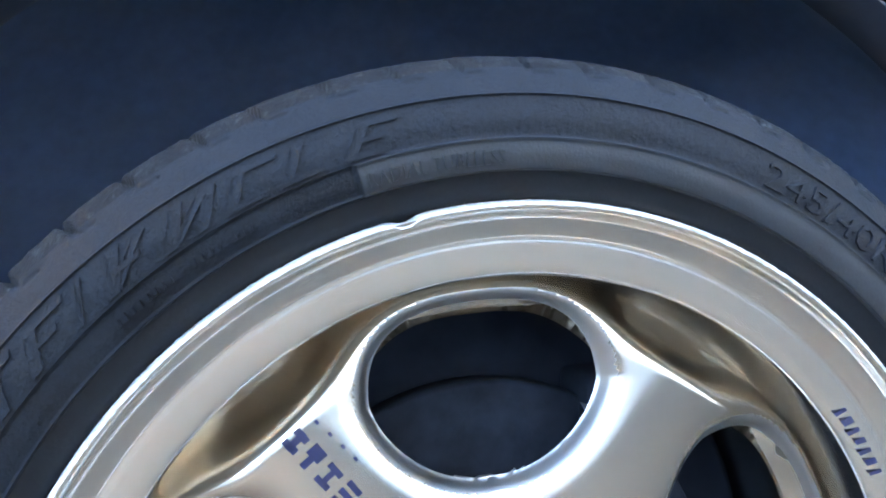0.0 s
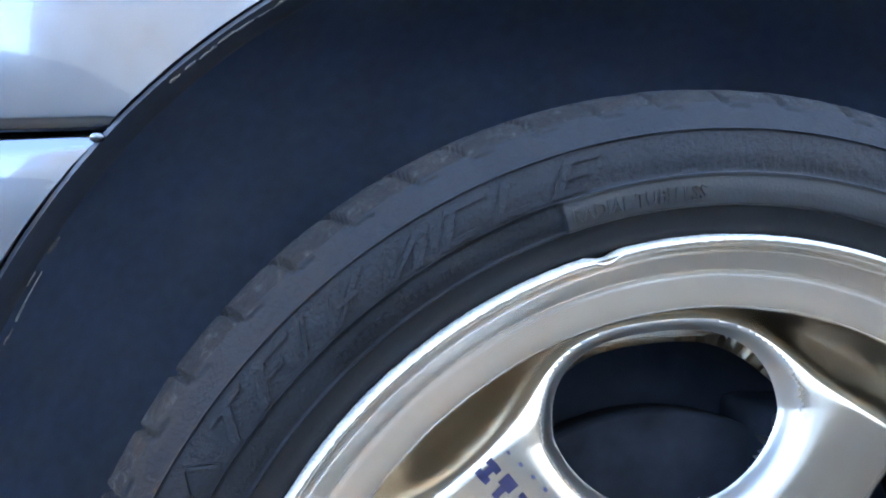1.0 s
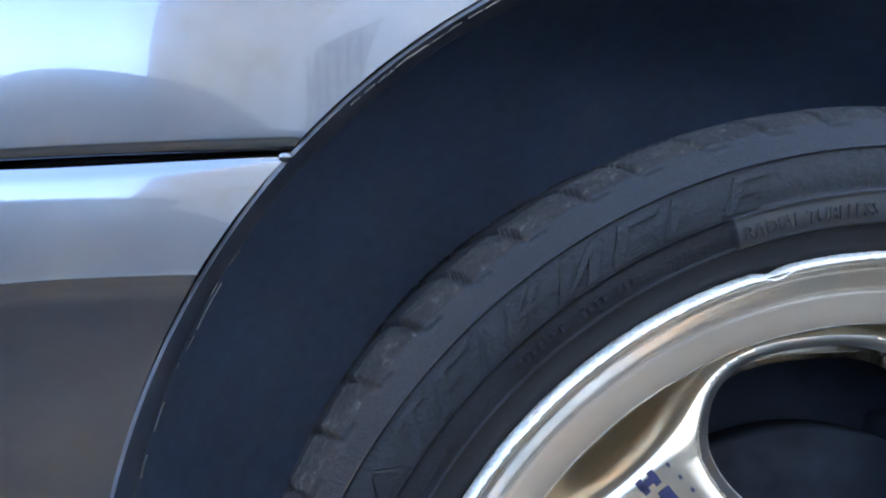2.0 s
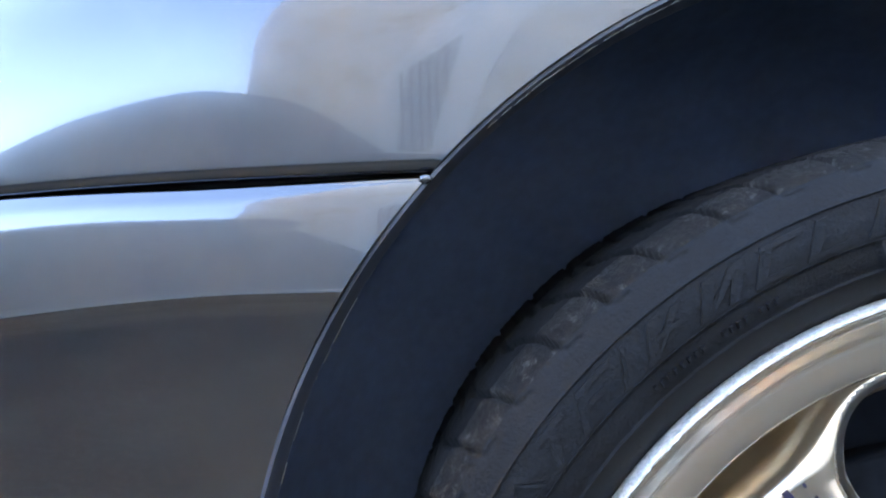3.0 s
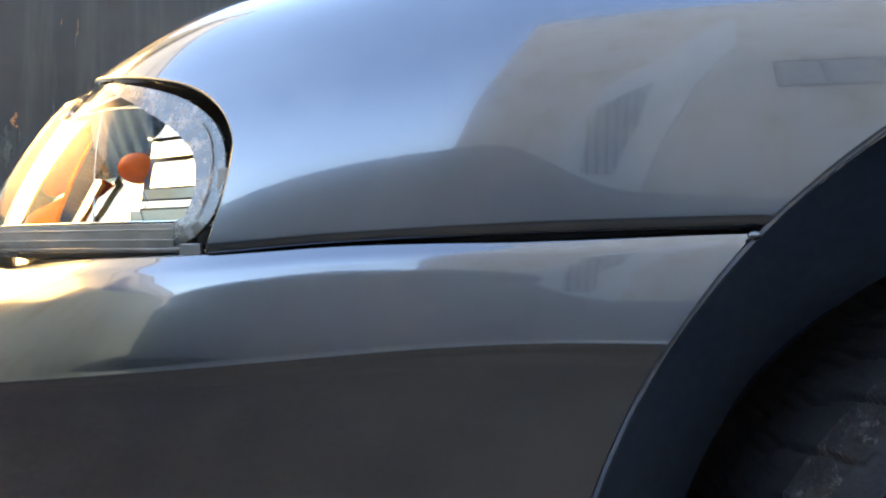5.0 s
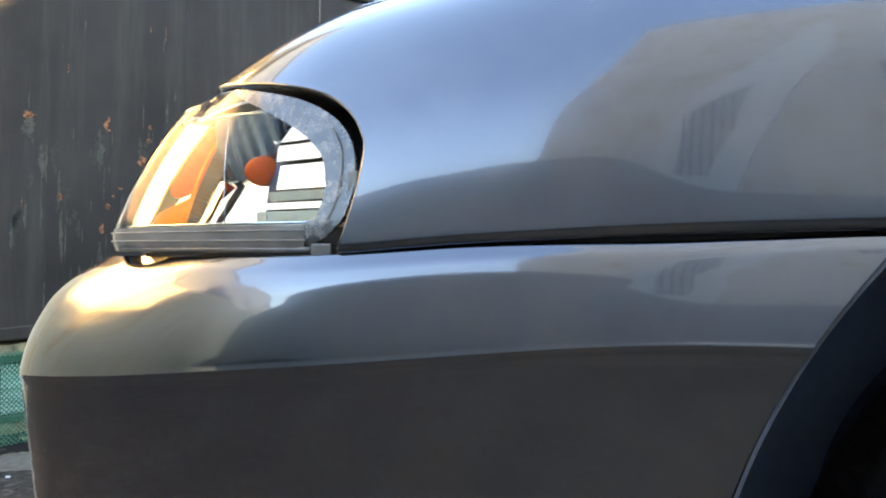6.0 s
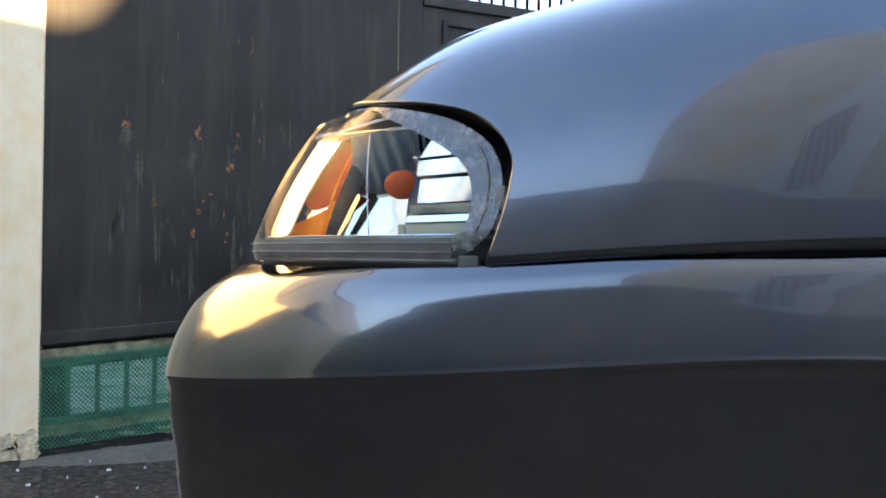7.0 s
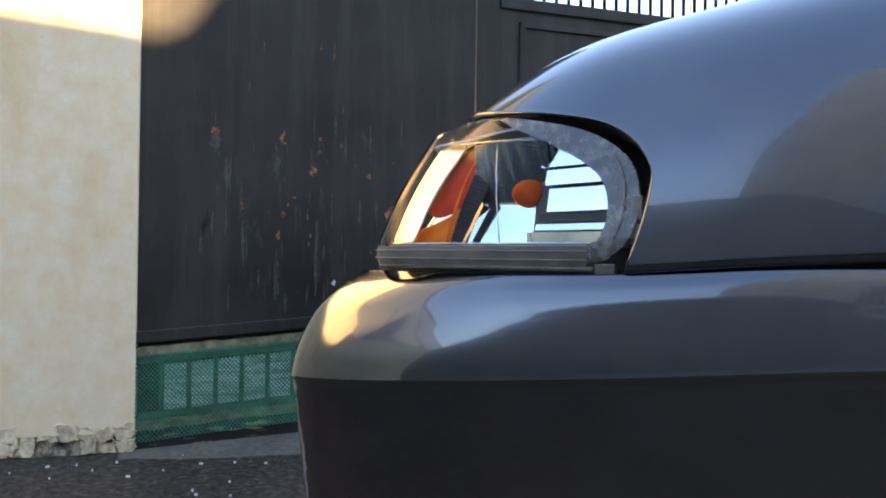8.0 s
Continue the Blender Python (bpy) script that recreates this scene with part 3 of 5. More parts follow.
def on_bumper(s0, z0):
    def at(a, b):
        x, y, n = plan_at(s0 + b)
        k = 0.0015 + 0.0125 * (0.466 - z0 - a) / 0.106 if z0 + a > 0.36 else 0.014 + 0.1 * (0.36 - z0 - a)
        return Vector((x - n.x * k, y - n.y * k, z0 + a)), Vector((n.x, n.y, 0))

    return at


s_corner = float(_arc[np.argmin(np.abs(_px[len(_half):] + 0.905)) + len(_half)])
for dz, ln, wd, ds in ((0.43, 0.05, 0.006, 0.012), (0.385, 0.07, 0.008, 0.016), (0.335, 0.03, 0.010, 0.022), (0.30, 0.05, 0.011, 0.020), (0.25, 0.05, 0.012, 0.018)):
    scrap("paint_scrape", M_SCRAPE, bumper, on_bumper(s_corner + ds, dz), ln, wd, label="pale scraped patch")

# ---- wheel arch ----
def arch_point(deg, y, r=0.0):
    a = radians(deg)
    if abs(deg) <= 90:
        return Vector((ARCH_X + (ARCH_R + r) * math.sin(a), y, ARCH_Z + (ARCH_R + r) * math.cos(a)))
    drop = (abs(deg) - 90) / 90 * 0.35
    return Vector((ARCH_X + math.copysign(ARCH_R + r + 0.22 * drop, deg), y, ARCH_Z - drop))


def flange_pos(u, v):
    deg = -128 + 256 * u
    x = arch_point(deg, 0).x
    return arch_point(deg, side_y(x) + 0.002 + 0.042 * v, -0.0006 - 0.0035 * math.sin(v * math.pi) + 0.004 * v * v)


flange = skin("arch_flange", 180, 10, flange_pos, None, M_FLANGE, car, 0.002, "black folded edge of the wheel arch with chipped paint")


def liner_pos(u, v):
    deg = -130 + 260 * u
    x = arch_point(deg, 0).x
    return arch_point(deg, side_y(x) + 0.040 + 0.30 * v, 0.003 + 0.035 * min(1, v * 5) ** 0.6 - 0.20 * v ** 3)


liner = skin("arch_liner", 120, 16, liner_pos, None, M_LINER, car, 0.003, "wheel arch liner, black plastic tinted navy for veiling haze")
# closing sheet behind the wheel; its colour carries the dark of the hollow
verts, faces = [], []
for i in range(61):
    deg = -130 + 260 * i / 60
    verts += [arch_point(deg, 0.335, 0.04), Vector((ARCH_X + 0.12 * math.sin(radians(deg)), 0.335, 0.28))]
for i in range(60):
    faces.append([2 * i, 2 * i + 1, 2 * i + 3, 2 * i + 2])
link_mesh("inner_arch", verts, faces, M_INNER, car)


def on_flange(deg0, y0, r0=-0.0036):
    def at(a, b):
        deg = deg0 + math.degrees(a / ARCH_R)
        x = arch_point(deg, 0).x
        p = arch_point(deg, side_y(x) + y0 + b, r0)
        return p, (Vector((ARCH_X, p.y, ARCH_Z)) - p).normalized()

    return at


for deg0, y0, ln, wd in ((-38, 0.006, 0.045, 0.0060), (-33.5, 0.007, 0.024, 0.0040), (-28, 0.006, 0.055, 0.0050), (-20, 0.006, 0.045, 0.0055), (-12, 0.005, 0.05, 0.0045), (-43, 0.009, 0.022, 0.0050),
                         (-46.5, 0.012, 0.012, 0.0030), (-57, 0.036, 0.013, 0.012), (-61, 0.041, 0.030, 0.0016), (-63.5, 0.042, 0.020, 0.0014), (-59.5, 0.033, 0.008, 0.0030), (-64, 0.030, 0.006, 0.002), (-66.5, 0.036, 0.005, 0.003),
                         (-65.0, 0.040, 0.004, 0.002), (-71, 0.036, 0.020, 0.0025), (-75, 0.035, 0.012, 0.003), (-79, 0.033, 0.016, 0.002), (-69, 0.020, 0.003, 0.002)):
    count = max(1, round(ln / 0.009))
    for k in range(count):
        along = (k + 0.5) / count - 0.5 + rnd.uniform(-0.2, 0.2) / count
        scrap("paint_chip", M_CHIP if k % 3 else M_SCRAPE, flange, on_flange(deg0 + math.degrees(along * ln / ARCH_R), y0 + rnd.uniform(-0.15, 0.15) * wd),
              ln / count * rnd.uniform(0.5, 1.15), wd * rnd.uniform(0.2, 0.55), 0.0004, 6)

# ---- wheel ----
HUB = Vector((0, 0, 0.30))


def polar(deg, r, y):
    a = radians(deg)
    return Vector((HUB.x + r * math.sin(a), HUB.y + y, HUB.z + r * math.cos(a)))


def turned(name, profile, mat, parent, steps=220, label="", wobble=None):
    """A ring turned from (radius, depth) pairs."""
    verts, faces, n = [], [], len(profile)
    for i in range(steps):
        for j, (r, y) in enumerate(profile):
            dr, dy = wobble(360 * i / steps, j) if wobble else (0, 0)
            verts.append(polar(360 * i / steps, r + dr, y + dy))
    for i in range(steps):
        for j in range(n - 1):
            a, b = i * n + j, ((i + 1) % steps) * n + j
            faces.append([a, b, b + 1, a + 1])
    return link_mesh(name, verts, faces, mat, parent, True, label)


def rounded(profile, steps=5):
    return [(q.x, q.y) for q in smooth_loop(profile, steps)]


RIM = [(0.2340, -0.0034), (0.2328, -0.0029), (0.2314, -0.0012), (0.2302, 0.0014), (0.2288, 0.0038), (0.2255, 0.0065), (0.2222, 0.0090), (0.2206, 0.0100), (0.2198, 0.0108), (0.2186, 0.0111), (0.2172, 0.0112), (0.2160, 0.0114),
       (0.2140, 0.0119), (0.2090, 0.0132), (0.2048, 0.0147), (0.2028, 0.0160), (0.2016, 0.0192), (0.2008, 0.030), (0.2003, 0.050), (0.198, 0.075), (0.190, 0.10), (0.190, 0.15), (0.205, 0.19), (0.225, 0.20)]
wheel = turned("wheel", rounded(RIM, 4), M_ALLOY, car, 260, "polished alloy wheel with five spokes and oval windows")


def lip_wear(deg, j):
    k = noise.noise(Vector((deg * 1.3, j * 0.7, 3.1))) * 0.00045 + noise.noise(Vector((deg * 4.7, j, 8.0))) * 0.00025
    dent = -0.0022 * math.exp(-((deg - 345.5) / 1.3) ** 2)
    return k + dent, k * 0.8 - dent * 0.4


turned("rim_lip", rounded([(0.2350, 0.012), (0.2364, 0.005), (0.2362, 0.0), (0.2355, -0.0026), (0.2346, -0.0036), (0.2338, -0.0036)], 4), M_EDGE, wheel, 720,
       "bright scraped and nicked rim lip", lip_wear)

# spoke disc
SPOKE0, MID_B, LOW_B, TOP_B, HALF_A = -40.6, 0.1425, 0.0445, 0.0455, 0.0595


def window_dist(deg, r):
    """How far outside the nearest window, in metres."""
    d = (deg - (SPOKE0 + 36) + 36) % 72 - 36
    a, b = r * math.sin(radians(d)), r * math.cos(radians(d)) - MID_B
    h = TOP_B if b > 0 else LOW_B
    e = 2.5 if b > 0 else 2.15
    q = (abs(a / (HALF_A * (1 + 0.20 * min(b, 0.0) / LOW_B))) ** e + abs(b / h) ** e) ** (1 / e)
    return (q - 1) * 0.047


def step(a, b, x):
    t = min(max((x - a) / (b - a), 0), 1)
    return t * t * (3 - 2 * t)


def disc_y(deg, r):
    d = max(window_dist(deg, r), 0)
    phi = (deg - SPOKE0 + 36) % 72 - 36
    off = abs(r * math.sin(radians(phi)))
    y = 0.031 + 0.008 * step(0.005, 0.075, off) + 0.011 * math.exp(-(d / 0.0050) ** 1.4)
    y += 0.042 * step(0.168, 0.1990, r) * step(0.0, 0.034, d) - 0.004 * step(0.09, 0.04, r)
    return y


disc = skin("spoke_disc", 720, 110, lambda u, v: polar(360 * u, 0.028 + (0.2004 - 0.028) * v, disc_y(360 * u, 0.028 + (0.2004 - 0.028) * v)),
            lambda p, u, v: window_dist(360 * u, 0.028 + (0.2004 - 0.028) * v), M_SPOKE, wheel, 0.022, "polished spokes round oval openings", True)
disc.data.materials.append(M_BEVEL)
ring = []
for f in disc.data.polygons:
    c = f.center - HUB
    ring.append(1 if window_dist(math.degrees(math.atan2(c.x, c.z)), math.hypot(c.x, c.z)) < 0.0062 else 0)
disc.data.polygons.foreach_set("material_index", ring)
turned("hub_cap", rounded([(0.0005, 0.016), (0.015, 0.0165), (0.026, 0.019), (0.030, 0.026), (0.031, 0.036)], 4), M_ALLOY_DARK, wheel, 64)
for k in range(5):
    bm = bmesh.new()
    bmesh.ops.create_cone(bm, cap_ends=True, segments=6, radius1=0.010, radius2=0.009, depth=0.02)
    c = polar(SPOKE0 + 72 * k, 0.050, 0.030)
    bmesh.ops.transform(bm, matrix=Matrix.Translation(c) @ pose(0, 0, 0, 90, 0, 0), verts=bm.verts)
    part("wheel_nut", bm, M_STEEL, wheel)
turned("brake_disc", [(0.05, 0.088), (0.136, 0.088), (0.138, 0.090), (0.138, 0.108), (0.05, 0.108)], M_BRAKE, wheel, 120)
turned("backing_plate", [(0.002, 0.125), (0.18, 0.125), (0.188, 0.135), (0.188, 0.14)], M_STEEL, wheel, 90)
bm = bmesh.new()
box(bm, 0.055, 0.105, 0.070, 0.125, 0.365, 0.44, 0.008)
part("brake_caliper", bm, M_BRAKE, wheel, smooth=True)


# decals on the wheel as plain bars
def patch(name, mat, parent, deg, r, along, across, y_fn, tilt=0.0, raise_by=0.0004, skew=0.0):
    """A thin bar on the wheel: along goes outward, across clockwise."""
    n, verts, faces = 6, [], []
    for i in range(n + 1):
        for j in range(n + 1):
            a, c = along * (i / n - 0.5), across * (j / n - 0.5) + skew * (i / n - 0.5)
            a, c = a * math.cos(tilt) - c * math.sin(tilt), a * math.sin(tilt) + c * math.cos(tilt)
            rr, dd = r + a, deg + math.degrees(c / r)
            verts.append(polar(dd, rr, y_fn(dd, rr) - raise_by))
    for i in range(n):
        for j in range(n):
            a = i * (n + 1) + j
            faces.append([a, a + 1, a + n + 2, a + n + 1])
    return link_mesh(name, verts, faces, mat, parent, True)


for r0, cells in ((0.1655, ((0, 0.0035, 0.011), (0.0035, 0.0080, 0.0035), (-0.0035, 0.0080, 0.0035))), (0.1545, ((0, 0.0035, 0.012), (0.0045, 0.0078, 0.0040), (0.0015, 0.0078, 0.003))),
                  (0.1425, ((0.0042, 0.0085, 0.003), (-0.0042, 0.0085, 0.003), (0, 0.0028, 0.010))), (0.1300, ((0, 0.0085, 0.003), (0.005, 0.0085, 0.003), (-0.005, 0.0085, 0.003)))):
    for dc, al, ac in cells:
        patch("decal_bar", M_NAVY, wheel, SPOKE0 + 0.6 + math.degrees(dc / r0), r0, al, ac, disc_y)
for k, (al, ac) in enumerate(((0.0085, 0.0022), (0.007, 0.004), (0.0085, 0.0025), (0.006, 0.0030), (0.0085, 0.0025), (0.007, 0.0035), (0.0085, 0.002))):
    patch("decal_bar", M_NAVY, wheel, 52.6 + 1.75 * k, 0.2105, al, ac, lambda d, r: 0.0127, skew=0.002, raise_by=0.0006)
for k in range(4):
    patch("decal_bar", M_NAVY, wheel, SPOKE0 + 5.0 + 0.5 * k, 0.166 - 0.0085 * k, 0.0022, 0.0014, disc_y)

# tyre
TYRE = rounded([(0.2335, 0.014), (0.2362, 0.0065), (0.2395, 0.0030), (0.2440, 0.0010), (0.2484, -0.0010), (0.2492, -0.0015), (0.2497, -0.0030), (0.2503, -0.0046), (0.2560, -0.0066), (0.2615, -0.0072),
                (0.2628, -0.0080), (0.2636, -0.0078), (0.2646, -0.0060), (0.2720, -0.0058), (0.2800, -0.0040), (0.2824, -0.0034), (0.2832, -0.0042), (0.2842, -0.0026), (0.2890, -0.0002),
                (0.2934, 0.0022), (0.2972, 0.0050), (0.3006, 0.0092), (0.3032, 0.0150), (0.3052, 0.0240), (0.3064, 0.040), (0.3070, 0.07)], 4) + [
    (0.307, 0.10), (0.3065, 0.14), (0.3045, 0.18), (0.300, 0.205), (0.285, 0.222), (0.26, 0.228), (0.235, 0.215)]
N_T, PITCH = 1488, 360 / 62
PAD0, PAD1 = -17.7, 62.0


def tyre_shift(deg, r, y):
    """Relief of the sidewall and shoulder: shift of radius and depth."""
    d = (deg + 180) % 360 - 180
    dr = dy = 0.0
    if 0.2490 < r < 0.2642 and y < 0.01:
        on = step(PAD0 - 0.35, PAD0, d) * (1 - step(PAD1, PAD1 + 1, d))
        dy += 0.0026 * (1 - on) * step(0.2494, 0.2506, r) * (1 - step(0.2628, 0.2644, r))
    if 0.2645 < r < 0.2825 and y < 0.01:
        dy += 0.00040 * noise.noise(Vector((d * 2.2, r * 700, 1.0))) + 0.00025 * noise.noise(Vector((d * 6.0, r * 1500, 5.0)))
    if r > 0.2905 and y < 0.2:
        ph = (d + 0.1 + (y - 0.006) * 55 + 1.2 * noise.noise(Vector((round(d / PITCH) * 3.3, 0, 0)))) / PITCH
        q = (ph - round(ph)) * PITCH
        groove = math.exp(-(q / 0.30) ** 4) * step(0.2925, 0.2965, r)
        dr -= 0.0040 * groove * step(0.002, 0.010, y)
        dy += 0.0014 * groove
        if 0.2915 < r < 0.2965 and 0.0 < q < 1.9:
            dy += 0.0014 * math.exp(-((r - 0.2937) / 0.0007) ** 2)
        rough = noise.noise(Vector((d * 3.1, r * 300, y * 200))) * 0.0007 + noise.noise(Vector((d * 9.0, r * 900, y * 500))) * 0.0003
        dr += rough * step(0.293, 0.299, r)
        # middle grooves of the tread
        if 0.05 < y < 0.18 and (y % 0.045) < 0.008:
            dr -= 0.007
    return dr, dy


verts, faces, slots, n = [], [], [], len(TYRE)
for i in range(N_T):
    deg = 360 * i / N_T - 180
    for r, y in TYRE:
        dr, dy = tyre_shift(deg, r, y)
        p = polar(deg, r + dr, y + dy)
        p.z = max(p.z, 0.0)
        verts.append(p)
for i in range(N_T):
    deg = 360 * i / N_T - 180
    for j in range(n - 1):
        a, b = i * n + j, ((i + 1) % N_T) * n + j
        faces.append([a, b, b + 1, a + 1])
        r, y = TYRE[j]
        # slot 4 is the inner tread, coloured darker where the arch shades it
        slots.append(1 if r < 0.2492 and y < 0.1 else 2 if r < 0.2630 and y < 0.1 and PAD0 - 0.2 < deg < PAD1 else 4 if r > 0.2925 and y > 0.026 else 3 if r > 0.2958 else 0)
tyre = link_mesh("tyre", verts, faces, M_RUBBER, wheel, True, "black low-profile tyre, dusty, with a scuffed shoulder")
for m in (M_RUBBER_DARK, M_RUBBER_GREY, M_TREAD, M_TREAD_TOP):
    tyre.data.materials.append(m)
tyre.data.polygons.foreach_set("material_index", slots)
side_depth = table([0.2440, 0.2484, 0.2504, 0.2560, 0.2615, 0.2646, 0.2720, 0.2800, 0.2842, 0.2890], [0.0005, -0.002, -0.0042, -0.0066, -0.0072, -0.0060, -0.0058, -0.0040, -0.0026, -0.0002])


def raised(name, outline, parent, mat, height=0.0009, sub=3):
    """A raised flat shape on the sidewall from (degrees, radius) corners."""
    pts = []
    for (d0, r0), (d1, r1) in zip(outline, outline[1:] + outline[:1]):
        pts += [(d0 + (d1 - d0) * k / sub, r0 + (r1 - r0) * k / sub) for k in range(sub)]
    n = len(pts)
    verts = [polar(d, r, side_depth(r) - height) for d, r in pts] + [polar(d, r, side_depth(r) + 0.002) for d, r in pts]
    faces = [list(range(n))] + [[k, k + n, (k + 1) % n + n, (k + 1) % n] for k in range(n)]
    return link_mesh(name, verts, faces, mat, parent, False)


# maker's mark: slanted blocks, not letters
GLYPHS = ((-53.3, 4.0, "th"), (-47.6, 4.2, "ltm"), (-43.2, 1.8, "l"), (-38.8, 4.2, "dlm"), (-32.6, 4.4, "lrd"), (-26.8, 4.0, "ltb"), (-21.6, 3.6, "lb"), (-15.6, 3.6, "ltmb"))
for d0, w, bars in GLYPHS:
    lo, hi, th, sk = 0.2652, 0.2802, 0.0021, 2.3

    def edge(k, f):
        r = lo + (hi - lo) * f
        return (d0 - w / 2 + w * k + sk * (f - 0.5), r)

    th = 0.16
    shapes = {"l": (0, 0.3, 0, 1), "r": (0.72, 1, 0, 1), "t": (0, 1, 1 - th, 1), "b": (0, 1, 0, th), "m": (0.2, 0.8, 0.42, 0.56), "h": (0.36, 0.64, 0, 1 - th)}
    for c in bars:
        if c == "d":
            raised("raised_mark", [edge(0.1, 0.05), edge(0.36, 0.05), edge(0.9, 0.95), edge(0.64, 0.95)], wheel, M_RUBBER, 0.0011)
        else:
            k0, k1, f0, f1 = shapes[c]
            raised("raised_mark", [edge(k0, f0), edge(k1, f0), edge(k1, f1), edge(k0, f1)], wheel, M_RUBBER, 0.0011)
for a, b in (((-61.0, 0.2662), (-56.8, 0.2662)), ((-56.8, 0.2662), (-58.6, 0.2775)), ((-58.6, 0.2775), (-61.0, 0.2662))):
    dx, dr = (b[0] - a[0]), (b[1] - a[1])
    raised("raised_mark", [a, b, (b[0] + (0.35 if dr else 0), b[1] + 0.0011), (a[0] + (0.35 if dr else 0), a[1] + 0.0011)], wheel, M_RUBBER)
for k in range(17):
    d = -43.2 + 0.84 * k + (0.8 if k > 7 else 0)
    if k in (8, 13):
        continue
    raised("raised_mark", [(d, 0.2552), (d + 0.42, 0.2552), (d + 0.52, 0.2580), (d + 0.1, 0.2580)], wheel, M_RUBBER, 0.0005, 1)


def curved_text(name, body, height, deg0, deg1, r_base, parent, mat, raise_by):
    """Raised writing along the sidewall, its foot towards the hub."""
    cu = bpy.data.curves.new(name, "FONT")
    cu.body, cu.size, cu.extrude, cu.resolution_u = body, 1.0, 0.5, 2
    ob = bpy.data.objects.new(name, cu)
    scene.collection.objects.link(ob)
    bpy.context.view_layer.update()
    me = bpy.data.meshes.new_from_object(ob.evaluated_get(bpy.context.evaluated_depsgraph_get()))
    scene.collection.objects.unlink(ob)
    bpy.data.objects.remove(ob)
    xs, ys = [v.co.x for v in me.vertices], [v.co.y for v in me.vertices]
    x0, x1, y1 = min(xs), max(xs), max(ys)
    for v in me.vertices:
        d, r = deg0 + (deg1 - deg0) * (v.co.x - x0) / (x1 - x0), r_base + height * v.co.y / y1
        v.co = polar(d, r, side_depth(r) + (-raise_by if v.co.z > 0 else 0.002))
    me.materials.append(mat)
    out = new(name, me)
    out.parent = parent
    return out


curved_text("raised_writing", "RADIAL TUBELESS", 0.0062, -16.9, -3.3, 0.2525, wheel, M_RUBBER_GREY, 0.0009)
curved_text("raised_writing", "245/40R", 0.0125, 24.5, 42.0, 0.2665, wheel, M_RUBBER, 0.0010)

# ---- the rest of the car, behind the wheel ----
BELT, REAR_X, TAIL_X = 0.86, 2.60, 3.48


def flank(x, v, far):
    y = -0.012 + 0.03 * (1 - v) ** 2 + 0.035 * max(0.0, v - 0.75) ** 2 * 16 + 0.22 * max(0.0, (x - 2.7) / 0.78) ** 2.2
    return Vector((x, 2 * CAR_MID - y if far else y, 0.20 + (BELT - 0.20) * v))


for far in (False, True):
    for nm, x0, x1 in (("door", 0.756, 1.700), ("door", 1.706, 2.330), ("rear_fender", 2.336, TAIL_X)):
        panel = skin(nm, 60, 28, lambda u, v: flank(x0 + (x1 - x0) * u, v, far), lambda p, u, v: math.hypot(p.x - REAR_X, p.z - ARCH_Z) - ARCH_R, M_PAINT, car, 0.006)
        if nm == "door":
            bm = bmesh.new()
            hy = flank(x1 - 0.14, 0.82, far).y
            box(bm, x1 - 0.22, x1 - 0.08, hy - 0.022, hy + 0.022, 0.725, 0.755, 0.006)
            part("handle", bm, M_PAINT, panel)
    for x0, x1, x2, x3 in ((0.98, 1.66, 1.66, 1.50), (1.74, 2.30, 2.30, 1.74), (2.34, 2.86, 2.52, 2.34)):
        skin("side_window", 10, 8, lambda u, v: Vector(((x0 + (x1 - x0) * u) * (1 - v) + (x3 + (x2 - x3) * u) * v, (lambda y: 2 * CAR_MID - y if far else y)(0.035 + 0.20 * v + 0.01 * v * v), BELT + 0.02 + 0.43 * v)), None, M_DARKGLASS, car, 0.004)
    for pts in (((0.82, 0.035, 0.86), (1.18, 0.13, 1.12), (1.50, 0.245, 1.325)), ((1.70, 0.03, 0.86), (1.70, 0.135, 1.10), (1.70, 0.240, 1.33)), ((2.32, 0.03, 0.86), (2.32, 0.135, 1.10), (2.32, 0.240, 1.33)),
                ((2.98, 0.06, 0.87), (2.80, 0.15, 1.10), (2.50, 0.245, 1.325)), ((1.46, 0.238, 1.315), (2.0, 0.238, 1.325), (2.54, 0.238, 1.315))):
        tube("pillar", [Vector((x, 2 * CAR_MID - y if far else y, z)) for x, y, z in pts], 0.030, M_PAINT, car, 8)
roof_z = table([0.78, 1.10, 1.48, 1.75, 2.1, 2.52, 2.98, 3.40, 3.48], [0.850, 1.085, 1.325, 1.372, 1.380, 1.335, 0.915, 0.885, 0.84])
for nm, x0, x1, mat in (("windscreen", 0.79, 1.47, M_DARKGLASS), ("roof", 1.475, 2.515, M_PAINT), ("rear_window", 2.52, 2.975, M_DARKGLASS), ("boot_lid", 2.98, TAIL_X, M_PAINT)):
    def across(u, v):
        x = x0 + (x1 - x0) * u
        h = min(1.0, max(0.0, (roof_z(x) - 0.87) / 0.45))
        half = (0.80 - 0.20 * h) * (1 - 0.28 * max(0.0, (x - 2.9) / 0.58) ** 2)
        return Vector((x, CAR_MID + half * (2 * v - 1), roof_z(x) - 0.035 * abs(2 * v - 1) ** 2.5))

    skin(nm, 24, 20, across, None, mat, car, 0.006)
skin("tail_panel", 24, 12, lambda u, v: Vector((TAIL_X + 0.05 * (1 - abs(2 * u - 1) ** 3), CAR_MID + (2 * u - 1) * 0.64, 0.22 + 0.64 * v)), None, M_PAINT, car, 0.01)
skin("cowl", 4, 16, lambda u, v: Vector((0.745 + 0.055 * u, CAR_MID + (2 * v - 1) * 0.80, 0.838 + 0.008 * u - 0.03 * abs(2 * v - 1) ** 2)), None, M_SMOKE, car, 0.006)
bm = bmesh.new()
box(bm, 0.42, 3.40, 0.10, 1.58, 0.17, 0.24)
part("floor_pan", bm, M_SMOKE, car)
